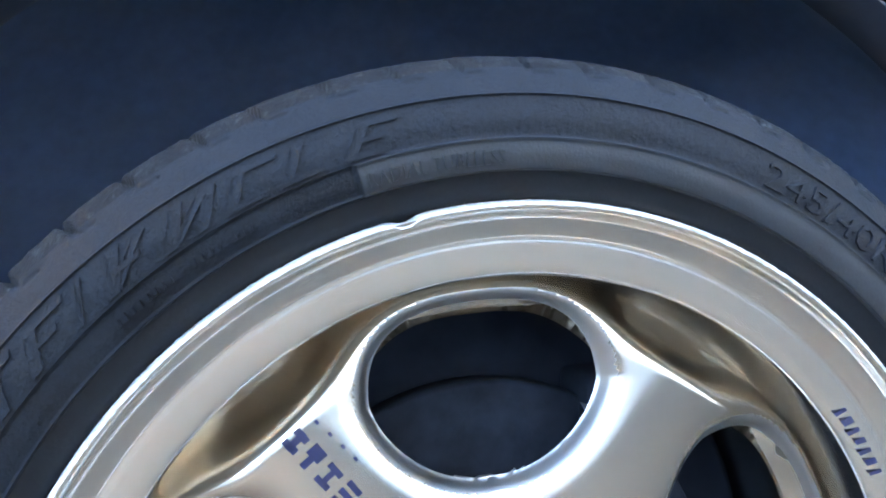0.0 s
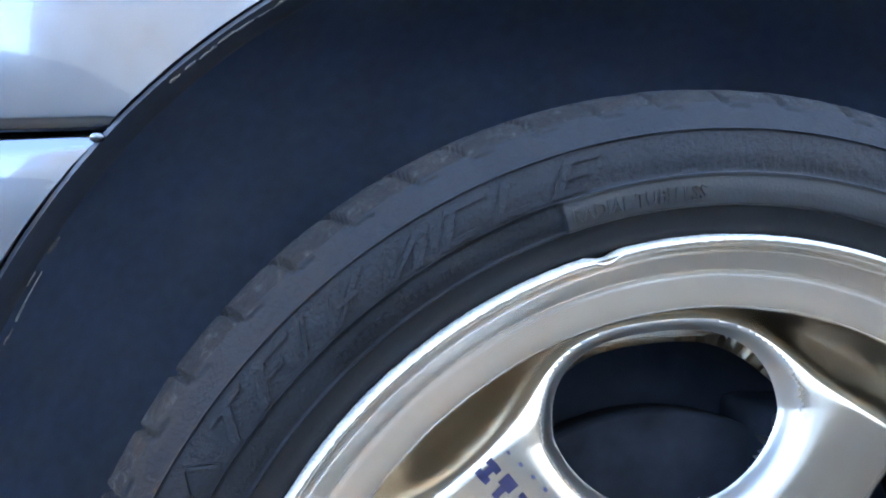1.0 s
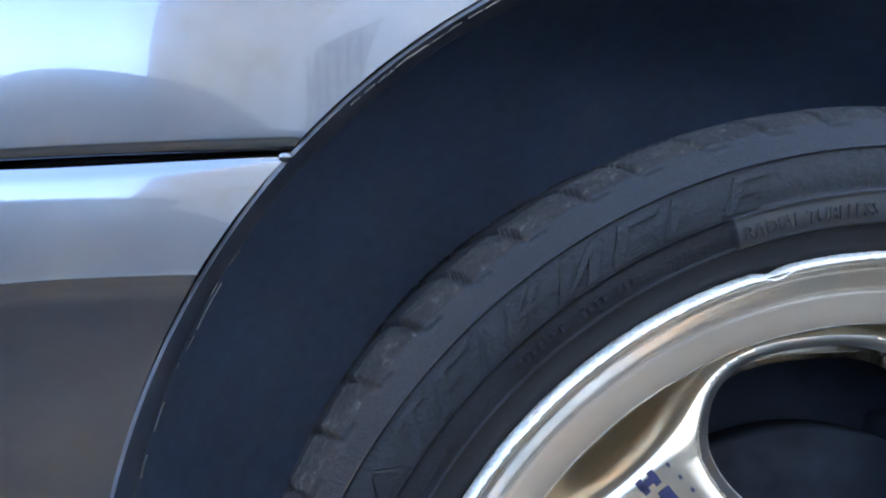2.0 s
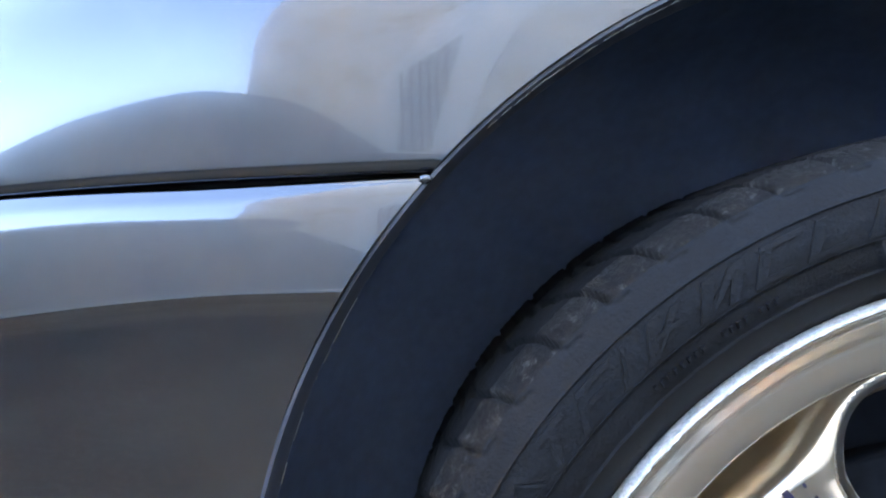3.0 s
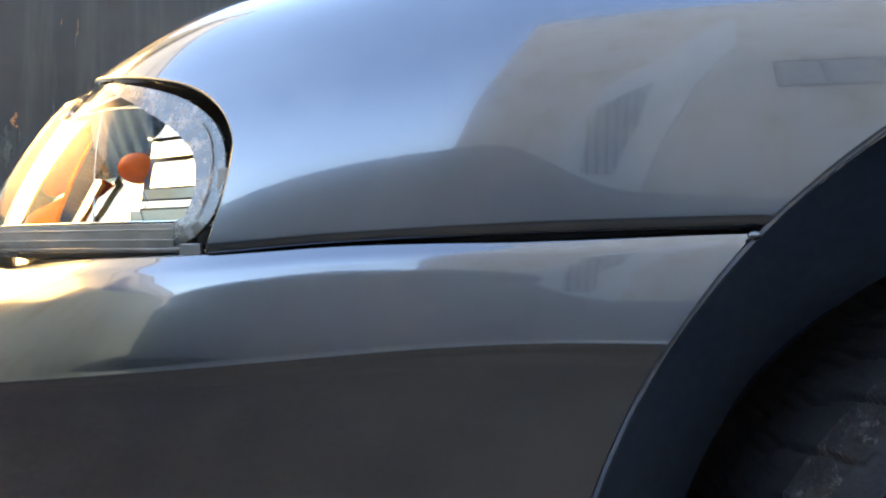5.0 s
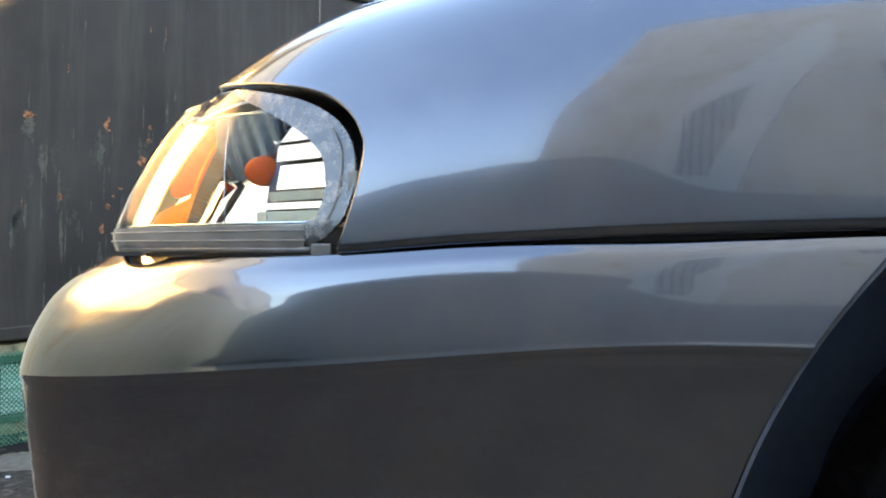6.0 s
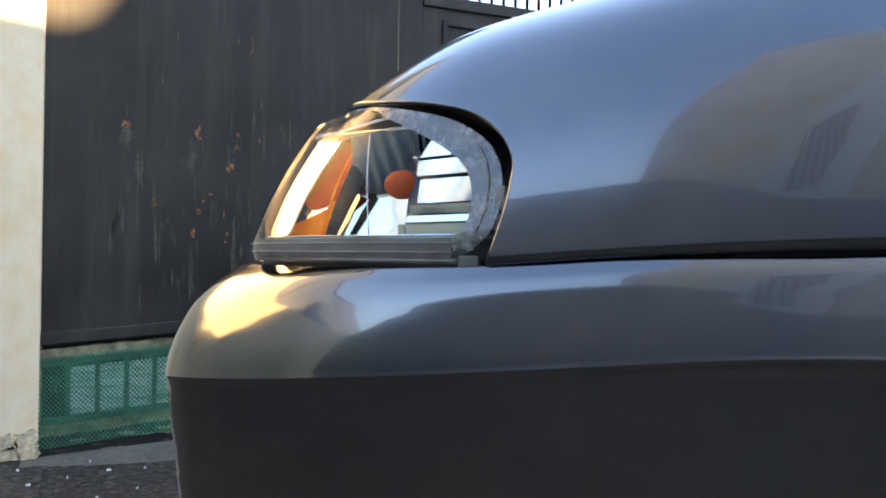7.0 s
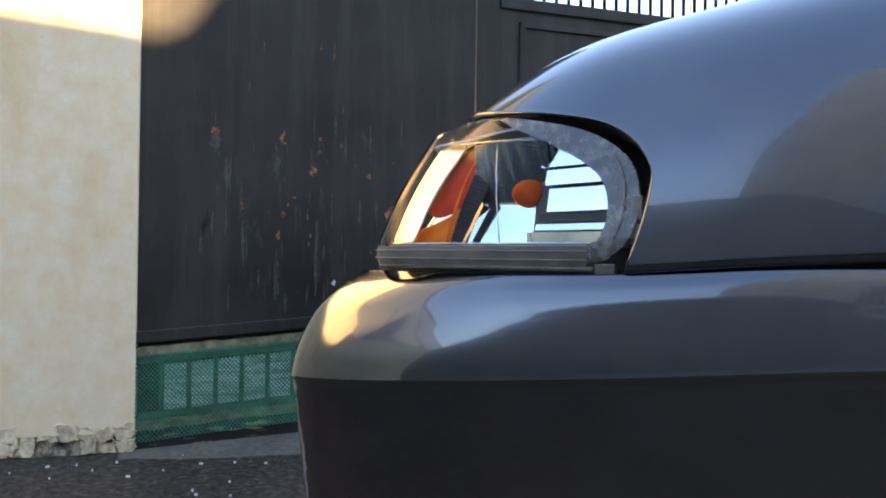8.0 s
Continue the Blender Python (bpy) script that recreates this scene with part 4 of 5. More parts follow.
for m in (pose(0, 2 * CAR_MID, 0, 0, 0, 180), pose(REAR_X, 0, 0), pose(REAR_X, 2 * CAR_MID, 0, 0, 0, 180)):
    spare = wheel.copy()
    scene.collection.objects.link(spare)
    spare.parent, spare.matrix_basis = car, m
    for o in wheel.children:
        if o.name.split(".")[0] in ("rim_lip", "spoke_disc", "hub_cap", "tyre", "brake_disc", "backing_plate"):
            c = o.copy()
            scene.collection.objects.link(c)
            c.parent = spare

# ---- head lamp ----
LAMP = [(-0.555, 0.062), (-0.60, 0.0725), (-0.65, 0.0870), (-0.70, 0.1045), (-0.745, 0.1230), (-0.780, 0.1365), (-0.806, 0.1510), (-0.822, 0.1720), (-0.834, 0.215), (-0.842, 0.30), (-0.850, 0.60)]
_lp = smooth_loop(LAMP, 10)[::-1]
_la = np.r_[0, np.cumsum([(b - a).length for a, b in zip(_lp, _lp[1:])])]
_lx, _ly = np.array([q.x for q in _lp]), np.array([q.y for q in _lp])
LAMP_Z = 0.572
lamp_rake = table([0, 0.004, 0.012, 0.04, 0.07, 0.095, 0.110, 0.120, 0.129, 0.136], [0.006, 0.001, 0.0, 0.008, 0.022, 0.037, 0.047, 0.055, 0.064, 0.072])
rake_share = table([-0.86, -0.785, -0.74, -0.68, -0.60, -0.55], [1.0, 1.0, 0.75, 0.45, 0.38, 0.35])


def lamp_point(s, h, inn=0.0):
    x, y = np.interp(s, _la, _lx), np.interp(s, _la, _ly)
    d = Vector((np.interp(s + 0.006, _la, _lx) - np.interp(s - 0.006, _la, _lx), np.interp(s + 0.006, _la, _ly) - np.interp(s - 0.006, _la, _ly))).normalized()
    n = Vector((d.y, -d.x))
    k = lamp_rake(h) * rake_share(x) + inn
    # deep offsets share one direction, so that the corner does not fold
    n = n.lerp(Vector((-0.60, -0.80)), 0.85 * min(1.0, max(0.0, (k - 0.02) / 0.04)) * min(1.0, max(0.0, (-0.68 - x) / 0.08))).normalized()
    return Vector((x - n.x * k, y - n.y * k, LAMP_Z + h))


def lamp_s(x):
    """Where along the lamp's plan a given x lies (side part)."""
    return float(np.interp(x, _lx, _la))


LENS = smooth_loop([(-0.66, 0.5735), (-0.606, 0.576), (-0.580, 0.589), (-0.5705, 0.606), (-0.5685, 0.623), (-0.5715, 0.640), (-0.5835, 0.6565), (-0.609, 0.6720), (-0.650, 0.6845), (-0.70, 0.6950), (-0.755, 0.7030), (-0.80, 0.7045)], 8)
lens_in = inside(LENS + [Vector((-1, 0.706)), Vector((-1, 0.5735))])
BEZEL = smooth_loop([(-0.66, 0.5905), (-0.606, 0.5915), (-0.5935, 0.600), (-0.5905, 0.620), (-0.5965, 0.637), (-0.614, 0.652), (-0.643, 0.668), (-0.672, 0.6815), (-0.70, 0.6955), (-0.76, 0.7035)], 8)
bezel_in = inside(BEZEL + [Vector((-1, 0.708)), Vector((-1, 0.5905))])
lamp = thing("head_lamp", "clear plastic head lamp with chrome reflectors and amber inserts", "head lamp")
LS = _la[-1]
lens_top = table([0.0, lamp_s(-0.82), lamp_s(-0.80), lamp_s(-0.785), lamp_s(-0.765), lamp_s(-0.745), 1.0], [0.120, 0.121, 0.124, 0.127, 0.130, 0.131, 0.131])
lens = skin("lens", 200, 60, lambda u, v: lamp_point(u * LS, 0.1305 * v), lambda p, u, v: min(lens_in(p.x, p.z), lens_top(u * LS) - 0.1305 * v), M_LENS, lamp, 0.0025, "clear curved lens")
lens.visible_shadow = False
skin("lens_rim", 200, 60, lambda u, v: lamp_point(u * LS, 0.1305 * v, -0.0006), lambda p, u, v: min(lens_in(p.x, p.z), -bezel_in(p.x, p.z), lens_top(u * LS) - 0.002 - 0.1305 * v, max(p.z - 0.5905, p.x + 0.604)), M_WORN_RIM, lamp, 0.003, "milky weathered rim of the lens")
skin("lens_sill", 200, 24, lambda u, v: lamp_point(u * LS, 0.020 * v, -0.0006), lambda p, u, v: min(lens_in(p.x, p.z), 0.5904 - p.z, -0.6042 - p.x), M_HOUSING, lamp, 0.003, "smoky clear sill along the foot of the lens")
skin("lamp_support", 60, 6, lambda u, v: lamp_point(lamp_s(-0.790 + 0.202 * u), -0.014 + 0.017 * v, 0.012), None, M_SMOKE, lamp, 0.003, "black carrier under the lamp")
skin("housing", 120, 24, lambda u, v: lamp_point(u * LS, 0.002 + 0.112 * v, 0.085 - 0.03 * abs(2 * v - 1) ** 3), None, M_SMOKE, lamp, 0.003)
# tray below, ceiling above, with thin bright front edges
skin("tray", 120, 8, lambda u, v: lamp_point(u * LS, 0.020 - 0.001 * v, 0.010 + 0.085 * v), lambda p, u, v: lens_in(p.x, p.z), M_ALLOY_DARK, lamp, 0.002, "dull chrome ledge")
skin("ceiling_strip", 120, 8, lambda u, v: lamp_point(u * LS, 0.112 + 0.001 * v, 0.008 + 0.05 * v), lambda p, u, v: min(lens_in(p.x, p.z), lens_top(u * LS) - 0.114, -0.66 - p.x), M_BROW, lamp, 0.002)
tube("ledge_edge", [lamp_point(lamp_s(x), 0.0205, 0.009) for x in np.linspace(-0.83, -0.604, 30)], 0.0008, M_CHROME, lamp, 6)
tube("ledge_edge", [lamp_point(lamp_s(-0.80 + 0.14 * k / 20), 0.1115 - 0.0115 * k / 20, 0.011) for k in range(21)], 0.0009, M_CHROME, lamp, 6)
tube("lens_foot", [lamp_point(lamp_s(x), 0.0025, 0.0012) for x in np.linspace(-0.845, -0.600, 50)], 0.0026, M_HOUSING, lamp, 8, "smoky grey lower bead of the lens")


for h in (0.0085, 0.0150):
    tube("lens_rib", [lamp_point(lamp_s(x), h, -0.0016) for x in np.linspace(-0.838, -0.602, 40)], 0.0004, M_TAB, lamp, 6)
for dx in (0.0105,):
    tube("lens_rib", [lamp_point(lamp_s(q.x - dx), q.y - LAMP_Z, -0.0016) for q in LENS if 0.592 < q.y < 0.655 and q.x > -0.60], 0.0004, M_TAB, lamp, 6)


def reflector_piece(name, x0, x1, h0, h1, inn, mat, steps=(24, 18), keep=None, label="", slant=0.0):
    """A reflector in lamp axes between two x and two heights; slant moves its top along x."""
    def at(u, v):
        return lamp_point(lamp_s(x0 + (x1 - x0) * u + slant * v), h0 + (h1 - h0) * v, inn(u, v))

    return skin(name, steps[0], steps[1], at, keep, mat, lamp, 0.0015, label)


# hollow chrome reflector behind the bulb: its foot looks up, its brow looks down
def bowl_depth(u, v):
    return 0.036 + 0.004 * min(v / 0.40, 1.0) - 0.046 * max(0.0, v - 0.40) + 0.0025 * math.sin(math.pi * u) + 0.0005 * math.sin(30 * u + 9 * v) * step(0.4, 0.5, v)


reflector_piece("reflector", -0.742, -0.655, 0.020, 0.104, bowl_depth, M_CHROME, (50, 44), None, "chrome reflector bowl", 0.004)
# fluted part widened over the bowl's brow; the dark reflection is its tint
reflector_piece("fluted_reflector", -0.742, -0.657, 0.056, 0.1035, lambda u, v: bowl_depth(u, 0.43 + 0.565 * v) - 0.003 + 0.00016 * math.sin(110 * v + 60 * u), M_FLUTE, (40, 130), None, "fluted reflector, dark mirror image put into its tint", 0.002)
# stepped chrome fins beside the bulb
FINS = [(0.0790, 0.1010, -0.663, -0.0008), (0.0650, 0.0765, -0.657, -0.0004), (0.0445, 0.0620, -0.653, 0.0004), (0.0365, 0.0430, -0.658, -0.0016), (0.0305, 0.0352, -0.662, 0.0008), (0.0205, 0.0290, -0.668, -0.0012)]
for h0, h1, x_in, lift in FINS:
    reflector_piece("reflector_fin", x_in, -0.586, h0, h1, lambda u, v, lift=lift: 0.013 + lift * v + 0.0015 * math.sin(3.1 * u) + 0.010 * (1 - u), M_CHROME, (18, 6),
                    lambda p, u, v: bezel_in(p.x, p.z) + 0.003, "stepped chrome fin")
reflector_piece("fin_wall", -0.668, -0.600, 0.020, 0.102, lambda u, v: 0.030 - 0.006 * u, M_SMOKE, (24, 18), lambda p, u, v: bezel_in(p.x, p.z) + 0.003)
# amber plate, amber foot and edge in the forward hollow
reflector_piece("amber_insert", -0.804, -0.738, 0.044, 0.110, lambda u, v: 0.027 - 0.003 * math.sin(math.pi * u), M_AMBER_RED, (40, 40),
                lambda p, u, v: 1.0 - (2 * u - 1) ** 2 - (2 * v - 1) ** 2, "red amber oval reflector", 0.002)
amber_top = table([0, 0.4, 0.7, 1.0], [0.16, 0.45, 0.68, 1.0])
reflector_piece("amber_foot", -0.826, -0.757, 0.021, 0.047, lambda u, v: 0.027 + 0.003 * v, M_AMBER, (30, 16), lambda p, u, v: amber_top(u) - v, "amber foot of the reflector")
reflector_piece("amber_edge", -0.753, -0.747, 0.021, 0.110, lambda u, v: 0.024 + 0.003 * u, M_AMBER, (4, 24), None, "", -0.004)
reflector_piece("side_reflector", -0.812, -0.744, 0.020, 0.106, lambda u, v: 0.034 + 0.065 * v - lamp_rake(0.02 + 0.086 * v) + 0.003 * math.sin(math.pi * u), M_SATIN, (30, 24), None, "chrome side hollow", 0.004)
reflector_piece("divider", -0.7455, -0.7250, 0.020, 0.106, lambda u, v: 0.022 + 0.010 * u + 0.0004 * math.sin(170 * v + 14 * u), M_DIVIDER, (20, 150), lambda p, u, v: 0.35 + 0.7 * v - u, "dark ribbed slanting divider", 0.006)
skin("front_reflector", 30, 24, lambda u, v: lamp_point(0.02 + (lamp_s(-0.805) - 0.02) * u, 0.021 + 0.083 * v, 0.034 + 0.065 * v - lamp_rake(0.021 + 0.083 * v) + 0.010 * math.sin(math.pi * u)), None, M_SATIN, lamp, 0.0015)
# panel added behind the lens corner, tinted to carry the warm glow
reflector_piece("glow_band", -0.816, -0.784, 0.022, 0.110, lambda u, v: 0.013 + 0.004 * u, M_BAND, (16, 30), lambda p, u, v: 1.0 - ((2 * v - 1) / 1.02) ** 6 - 0.5 * abs(2 * u - 1) ** 6, "added chrome band in the corner, sunlit glow put into its golden tint", 0.012)
bm = bmesh.new()
bmesh.ops.create_uvsphere(bm, u_segments=24, v_segments=14, radius=0.0112)
bmesh.ops.transform(bm, matrix=Matrix.Translation(lamp_point(lamp_s(-0.676), 0.060, 0.030)) @ pose(0, 0, 0, 0, 0, 22) @ Matrix.Diagonal((1.25, 1.0, 1.0, 1)), verts=bm.verts)
part("bulb", bm, M_BULB, lamp, "amber bulb", True)
tube("bulb_holder", [lamp_point(lamp_s(-0.678), 0.062, k) for k in (0.042, 0.055, 0.075)], 0.008, M_CHROME, lamp, 12)
tube("mould_seam", [lamp_point(lamp_s(-0.679 - 0.019 * k / 8), 0.021 + 0.08 * k / 8, 0.004) for k in range(9)], 0.00045, M_CHROME, lamp, 6)
# clips and foot at the rear edge
bm = bmesh.new()
for x, z, hh in ((-0.5702, 0.616, 0.008), (-0.5720, 0.600, 0.005)):
    box(bm, x - 0.003, x + 0.004, side_y(x) + 0.010, side_y(x) + 0.022, z - hh, z + hh, 0.001)
part("lens_clip", bm, M_TAB, lamp)
bm = bmesh.new()
box(bm, -0.598, -0.584, side_y(-0.59) + 0.006, side_y(-0.59) + 0.010, 0.5675, 0.5785, 0.0012)
part("mounting_tab", bm, M_HOUSING, lamp, "grey plastic tab")
# black rubber seal inside the opening of the fender


def fender_y(x, z):
    """How far in the fender's skin lies at a height."""
    lo, hi = 0.0, V_SEAM
    for _ in range(30):
        m = (lo + hi) / 2
        lo, hi = (m, hi) if upper(x, m).z < z else (lo, m)
    return upper(x, lo).y


seal_pts = [q for q in smooth_loop(LAMP_EDGE[1:], 6) if q.x > -0.752]
verts, faces = [], []
inner_pts = [q for q in seal_pts if q.x > -0.722]
for q in inner_pts:
    y = fender_y(q.x, q.y) + 0.005
    w = (Vector((-0.66, 0.60)) - q).normalized()
    for k, dy in ((-0.001, 0.0), (0.0012, 0.001), (0.0032, 0.010), (0.004, 0.05)):
        verts.append(Vector((q.x + w.x * k, y + dy, q.y + w.y * k)))
for i in range(len(inner_pts) - 1):
    for k in range(3):
        a = i * 4 + k
        faces.append([a, a + 1, a + 5, a + 4])
link_mesh("lamp_seal", verts, faces, M_SMOKE, car, True, "black seal round the lamp opening")
tube("edge_hem", [Vector((q.x, fender_y(q.x, q.y) + 0.0022, q.y)) for q in seal_pts], 0.0021, M_PAINT, car, 8, "rolled edge of the fender round the lamp")

# ---- gate, in its own axes: x along the gate, y away from the yard ----
GATE = pose(-2.22, 1.2466, 0, 0, 0, 42.6)
RISE = 0.075


def lifted(bm):
    """The gate's foot rises along the sloping sill."""
    for v in bm.verts:
        v.co.z += RISE * min(max(v.co.x, 0), 1.2) * (1 if v.co.z > 0.02 else 0.6)
    return bm


gate = tagged(new("gate"), "black painted steel yard gate with rust spots and peeling paint", "gate", kind="structure")
gate.matrix_world = GATE
bm = bmesh.new()
box(bm, -0.03, 1.055, 0.0, 0.004, 0.345, 1.95)
bmesh.ops.subdivide_edges(bm, edges=bm.edges[:], cuts=6, use_grid_fill=True)
for v in bm.verts:
    v.co.y += 0.003 * noise.noise(Vector((v.co.x * 3, 1.0, v.co.z * 2)))
part("gate_leaf", lifted(bm), M_GATE, gate, "black steel sheet, rust spotted and streaked")
bm = bmesh.new()
box(bm, -0.03, 1.056, -0.012, 0.03, 0.312, 0.347, 0.004)
part("bottom_rail", lifted(bm), M_GATE, gate)
bm = bmesh.new()
box(bm, 1.010, 1.0550, 0.005, 0.012, 0.33, 1.95, 0.001)
part("gate_stile", lifted(bm), M_GATE, gate)
bm = bmesh.new()
box(bm, 1.0585, 1.142, -0.004, 0.012, 0.33, 1.95, 0.002)
part("gate_stile", lifted(bm), M_GATE, gate)
bm = bmesh.new()
box(bm, 1.142, 3.0, 0.0, 0.004, 0.33, 1.36)
part("gate_leaf", lifted(bm), M_GATE, gate)
for x0 in (1.215, 1.80, 2.385):
    bm = bmesh.new()
    for a, b, c, d in ((x0, x0 + 0.018, 0.45, 1.30), (x0 + 0.50, x0 + 0.518, 0.45, 1.30), (x0, x0 + 0.518, 1.282, 1.30), (x0, x0 + 0.518, 0.45, 0.468)):
        box(bm, a, b, -0.010, 0.002, c, d, 0.002)
    part("panel_frame", lifted(bm), M_GATE, gate)
bm = bmesh.new()
box(bm, 1.142, 3.0, -0.012, 0.035, 1.345, 1.385, 0.003)
part("top_rail", lifted(bm), M_GATE, gate)
bm = bmesh.new()
box(bm, 1.142, 3.0, -0.012, 0.035, 1.70, 1.73, 0.003)
part("top_rail", lifted(bm), M_GATE, gate)
for k in range(38):
    x = 1.17 + 0.048 * k
    tube("gate_bar", [(x, 0.012, 1.38 + RISE * min(x, 1.2)), (x, 0.012, 1.71 + RISE * min(x, 1.2))], 0.0065, M_IRON, gate, 8)
rnd = random.Random(11)


def on_gate(x0, z0, upright=True):
    def at(a, b):
        return (Vector((x0 + b, -0.0005, z0 + a)) if upright else Vector((x0 + a, -0.0005, z0 + b))), Vector((0, -1, 0))

    return at


for x, z, w, h in ((0.213, 0.955, 0.034, 0.020), (0.418, 0.945, 0.018, 0.042), (0.535, 0.945, 0.011, 0.014), (0.532, 0.905, 0.012, 0.014), (0.513, 0.845, 0.024, 0.034), (0.296, 0.728, 0.014, 0.022),
                   (0.420, 0.705, 0.014, 0.018), (0.690, 0.835, 0.015, 0.016), (0.455, 0.760, 0.012, 0.010), (0.405, 0.640, 0.012, 0.030), (0.760, 0.70, 0.022, 0.075), (0.742, 0.63, 0.016, 0.06),
                   (0.505, 0.64, 0.007, 0.014), (0.50, 0.615, 0.006, 0.010), (0.435, 0.735, 0.008, 0.010), (0.60, 0.93, 0.009, 0.012)):
    scrap("rust_spot", M_RUST, gate, on_gate(x, z), h, w, 0.0015, 7)
for k in range(46):
    x, z = rnd.uniform(0.17, 0.80), rnd.uniform(0.42, 1.0)
    z -= max(0, 0.28 - x) * 0.2
    scrap("peeled_streak", M_PEEL, gate, on_gate(x, z), rnd.uniform(0.02, 0.13), rnd.uniform(0.003, 0.010), 0.0008, 9)
for x, z, h, w in ((0.40, 0.52, 0.16, 0.016), (0.525, 0.57, 0.24, 0.012), (0.30, 0.62, 0.16, 0.010), (0.215, 0.92, 0.06, 0.030), (0.40, 0.87, 0.12, 0.016), (0.25, 0.83, 0.10, 0.014)):
    scrap("peeled_streak", M_PEEL, gate, on_gate(x, z), h, w, 0.0007, 12)
for x, z, h, w in ((0.752, 0.715, 0.020, 0.012), (0.762, 0.69, 0.026, 0.014), (0.748, 0.66, 0.022, 0.012), (0.756, 0.63, 0.024, 0.014), (0.744, 0.60, 0.022, 0.011), (0.75, 0.575, 0.016, 0.009), (0.772, 0.735, 0.012, 0.008)):
    scrap("rust_spot", M_RUST_PALE, gate, on_gate(x, z), h, w, 0.002, 6, "pale flaking rust")
for k in range(40):
    x, z = rnd.uniform(0.10, 0.95), rnd.uniform(0.45, 1.25)
    scrap("peeled_streak", M_PEEL if k % 3 else M_RUST, gate, on_gate(x, z), rnd.uniform(0.008, 0.05), rnd.uniform(0.0015, 0.004), 0.0006, 7)
for k in range(26):
    x, z = rnd.uniform(0.18, 0.82), rnd.uniform(0.50, 0.98)
    for j in range(3):
        scrap("peeled_streak", M_STAIN, gate, on_gate(x + rnd.uniform(-0.012, 0.012), z - 0.02 * j), rnd.uniform(0.02, 0.09), rnd.uniform(0.004, 0.016), 0.0004, 11)
scrap("white_flake", M_PEBBLE, gate, on_gate(0.583, 0.492), 0.018, 0.014, 0.002, 4)

# vent panel under the gate: cement edge, green frame with pale panes, net before it
vent = tagged(new("vent_panel"), "low vent with pale panes in a green frame behind green plastic net", "vent", kind="structure")
vent.matrix_world = GATE
bm = bmesh.new()
box(bm, -0.03, 1.4, 0.030, 0.06, 0.02, 0.315)
part("vent_back", lifted(bm), M_VOID, vent)
PANES = [0.078 + 0.0775 * k for k in range(12)]
for x in PANES:
    bm = bmesh.new()
    box(bm, x, x + 0.064, 0.018, 0.031, 0.105, 0.242, 0.002)
    part("pane", lifted(bm), M_PANE, vent)
for x in PANES:
    bm = bmesh.new()
    box(bm, x - 0.0135, x - 0.001, 0.010, 0.031, 0.095, 0.25, 0.002)
    part("green_bar", lifted(bm), M_GREEN, vent)
for z0, z1, nm, mt in ((0.250, 0.270, "green_bar", M_GREEN), (0.086, 0.102, "green_bar", M_GREEN)):
    bm = bmesh.new()
    box(bm, -0.02, 1.3, 0.008, 0.031, z0, z1, 0.002)
    part(nm, lifted(bm), mt, vent)
for z0, z1, y0 in ((0.272, 0.300, -0.004), (0.056, 0.084, -0.006)):
    bm = bmesh.new()
    box(bm, -0.02, 1.4, y0, 0.03, z0, z1)
    bmesh.ops.subdivide_edges(bm, edges=[e for e in bm.edges if abs(e.verts[0].co.x - e.verts[1].co.x) > 0.5], cuts=90)
    for v in bm.verts:
        v.co.z += 0.006 * noise.noise(Vector((v.co.x * 22, v.co.z * 9, 0)))
        v.co.y += 0.004 * noise.noise(Vector((v.co.x * 30, v.co.z * 9, 4)))
    part("cement_edge", lifted(bm), M_STONE, vent, "crumbling mossy cement edge")
bm = bmesh.new()
box(bm, -0.03, 1.4, -0.002, 0.03, -0.02, 0.058)
part("vent_foot", lifted(bm), M_IRON, vent)
rnd = random.Random(31)
for k in range(26):
    x, z = rnd.uniform(0.02, 0.85), rnd.uniform(-0.008, 0.050)
    z += RISE * 0.6 * x
    scrap("cement_scab", M_STONE if k % 2 else M_PEEL, vent, on_gate(x, z, False), rnd.uniform(0.02, 0.07), rnd.uniform(0.004, 0.014), 0.003, 8)
# net: a diamond lattice of thin strands
verts, faces = [], []
CELL, ROWS_N, COLS_N = 0.0118, 40, 74


def net_node(i, j):
    x, z = -0.005 + CELL * (i + 0.5 * (j % 2)), 0.026 + 0.0066 * j
    return Vector((x, -0.012 + 0.006 * noise.noise(Vector((x * 9, z * 9, 2))), z + RISE * min(max(x, 0), 1.2) + 0.004 * noise.noise(Vector((x * 5, z * 5, 7)))))


def strand(a, b, w=0.0013):
    d = (b - a).normalized()
    s = Vector((-d.z, 0, d.x)) * w
    k = len(verts)
    for p in (a, b):
        verts.extend([p + s, p + Vector((0, -w, 0)), p - s, p + Vector((0, w, 0))])
    for q in range(4):
        faces.append([k + q, k + (q + 1) % 4, k + 4 + (q + 1) % 4, k + 4 + q])


for j in range(ROWS_N):
    for i in range(COLS_N):
        a = net_node(i, j)
        for di in ((0, -1) if j % 2 == 0 else (0, 1)):
            if 0 <= i + di < COLS_N and j + 1 < ROWS_N:
                strand(a, net_node(i + di, j + 1))
net = link_mesh("net", verts, faces, M_NET, vent, False, "green plastic netting")
net["kind"] = "stuff"

# sloping cement strip before the gate
verts, faces = [], []
for i in range(41):
    x = -0.04 + 1.6 * i / 40
    top = 0.004 + 0.6 * RISE * min(max(x, 0), 1.2)
    for y, z in ((-0.002, top), (-0.05 + 0.01 * noise.noise(Vector((x * 6, 0, 0))), top - 0.004), (-0.20 - 0.05 * x + 0.03 * noise.noise(Vector((x * 4, 3, 0))), -0.006)):
        verts.append((x, y, z))
for i in range(40):
    for k in range(2):
        a = i * 3 + k
        faces.append([a, a + 1, a + 4, a + 3])
apron = link_mesh("apron", verts, faces, M_APRON, None, True)
apron.matrix_world = GATE
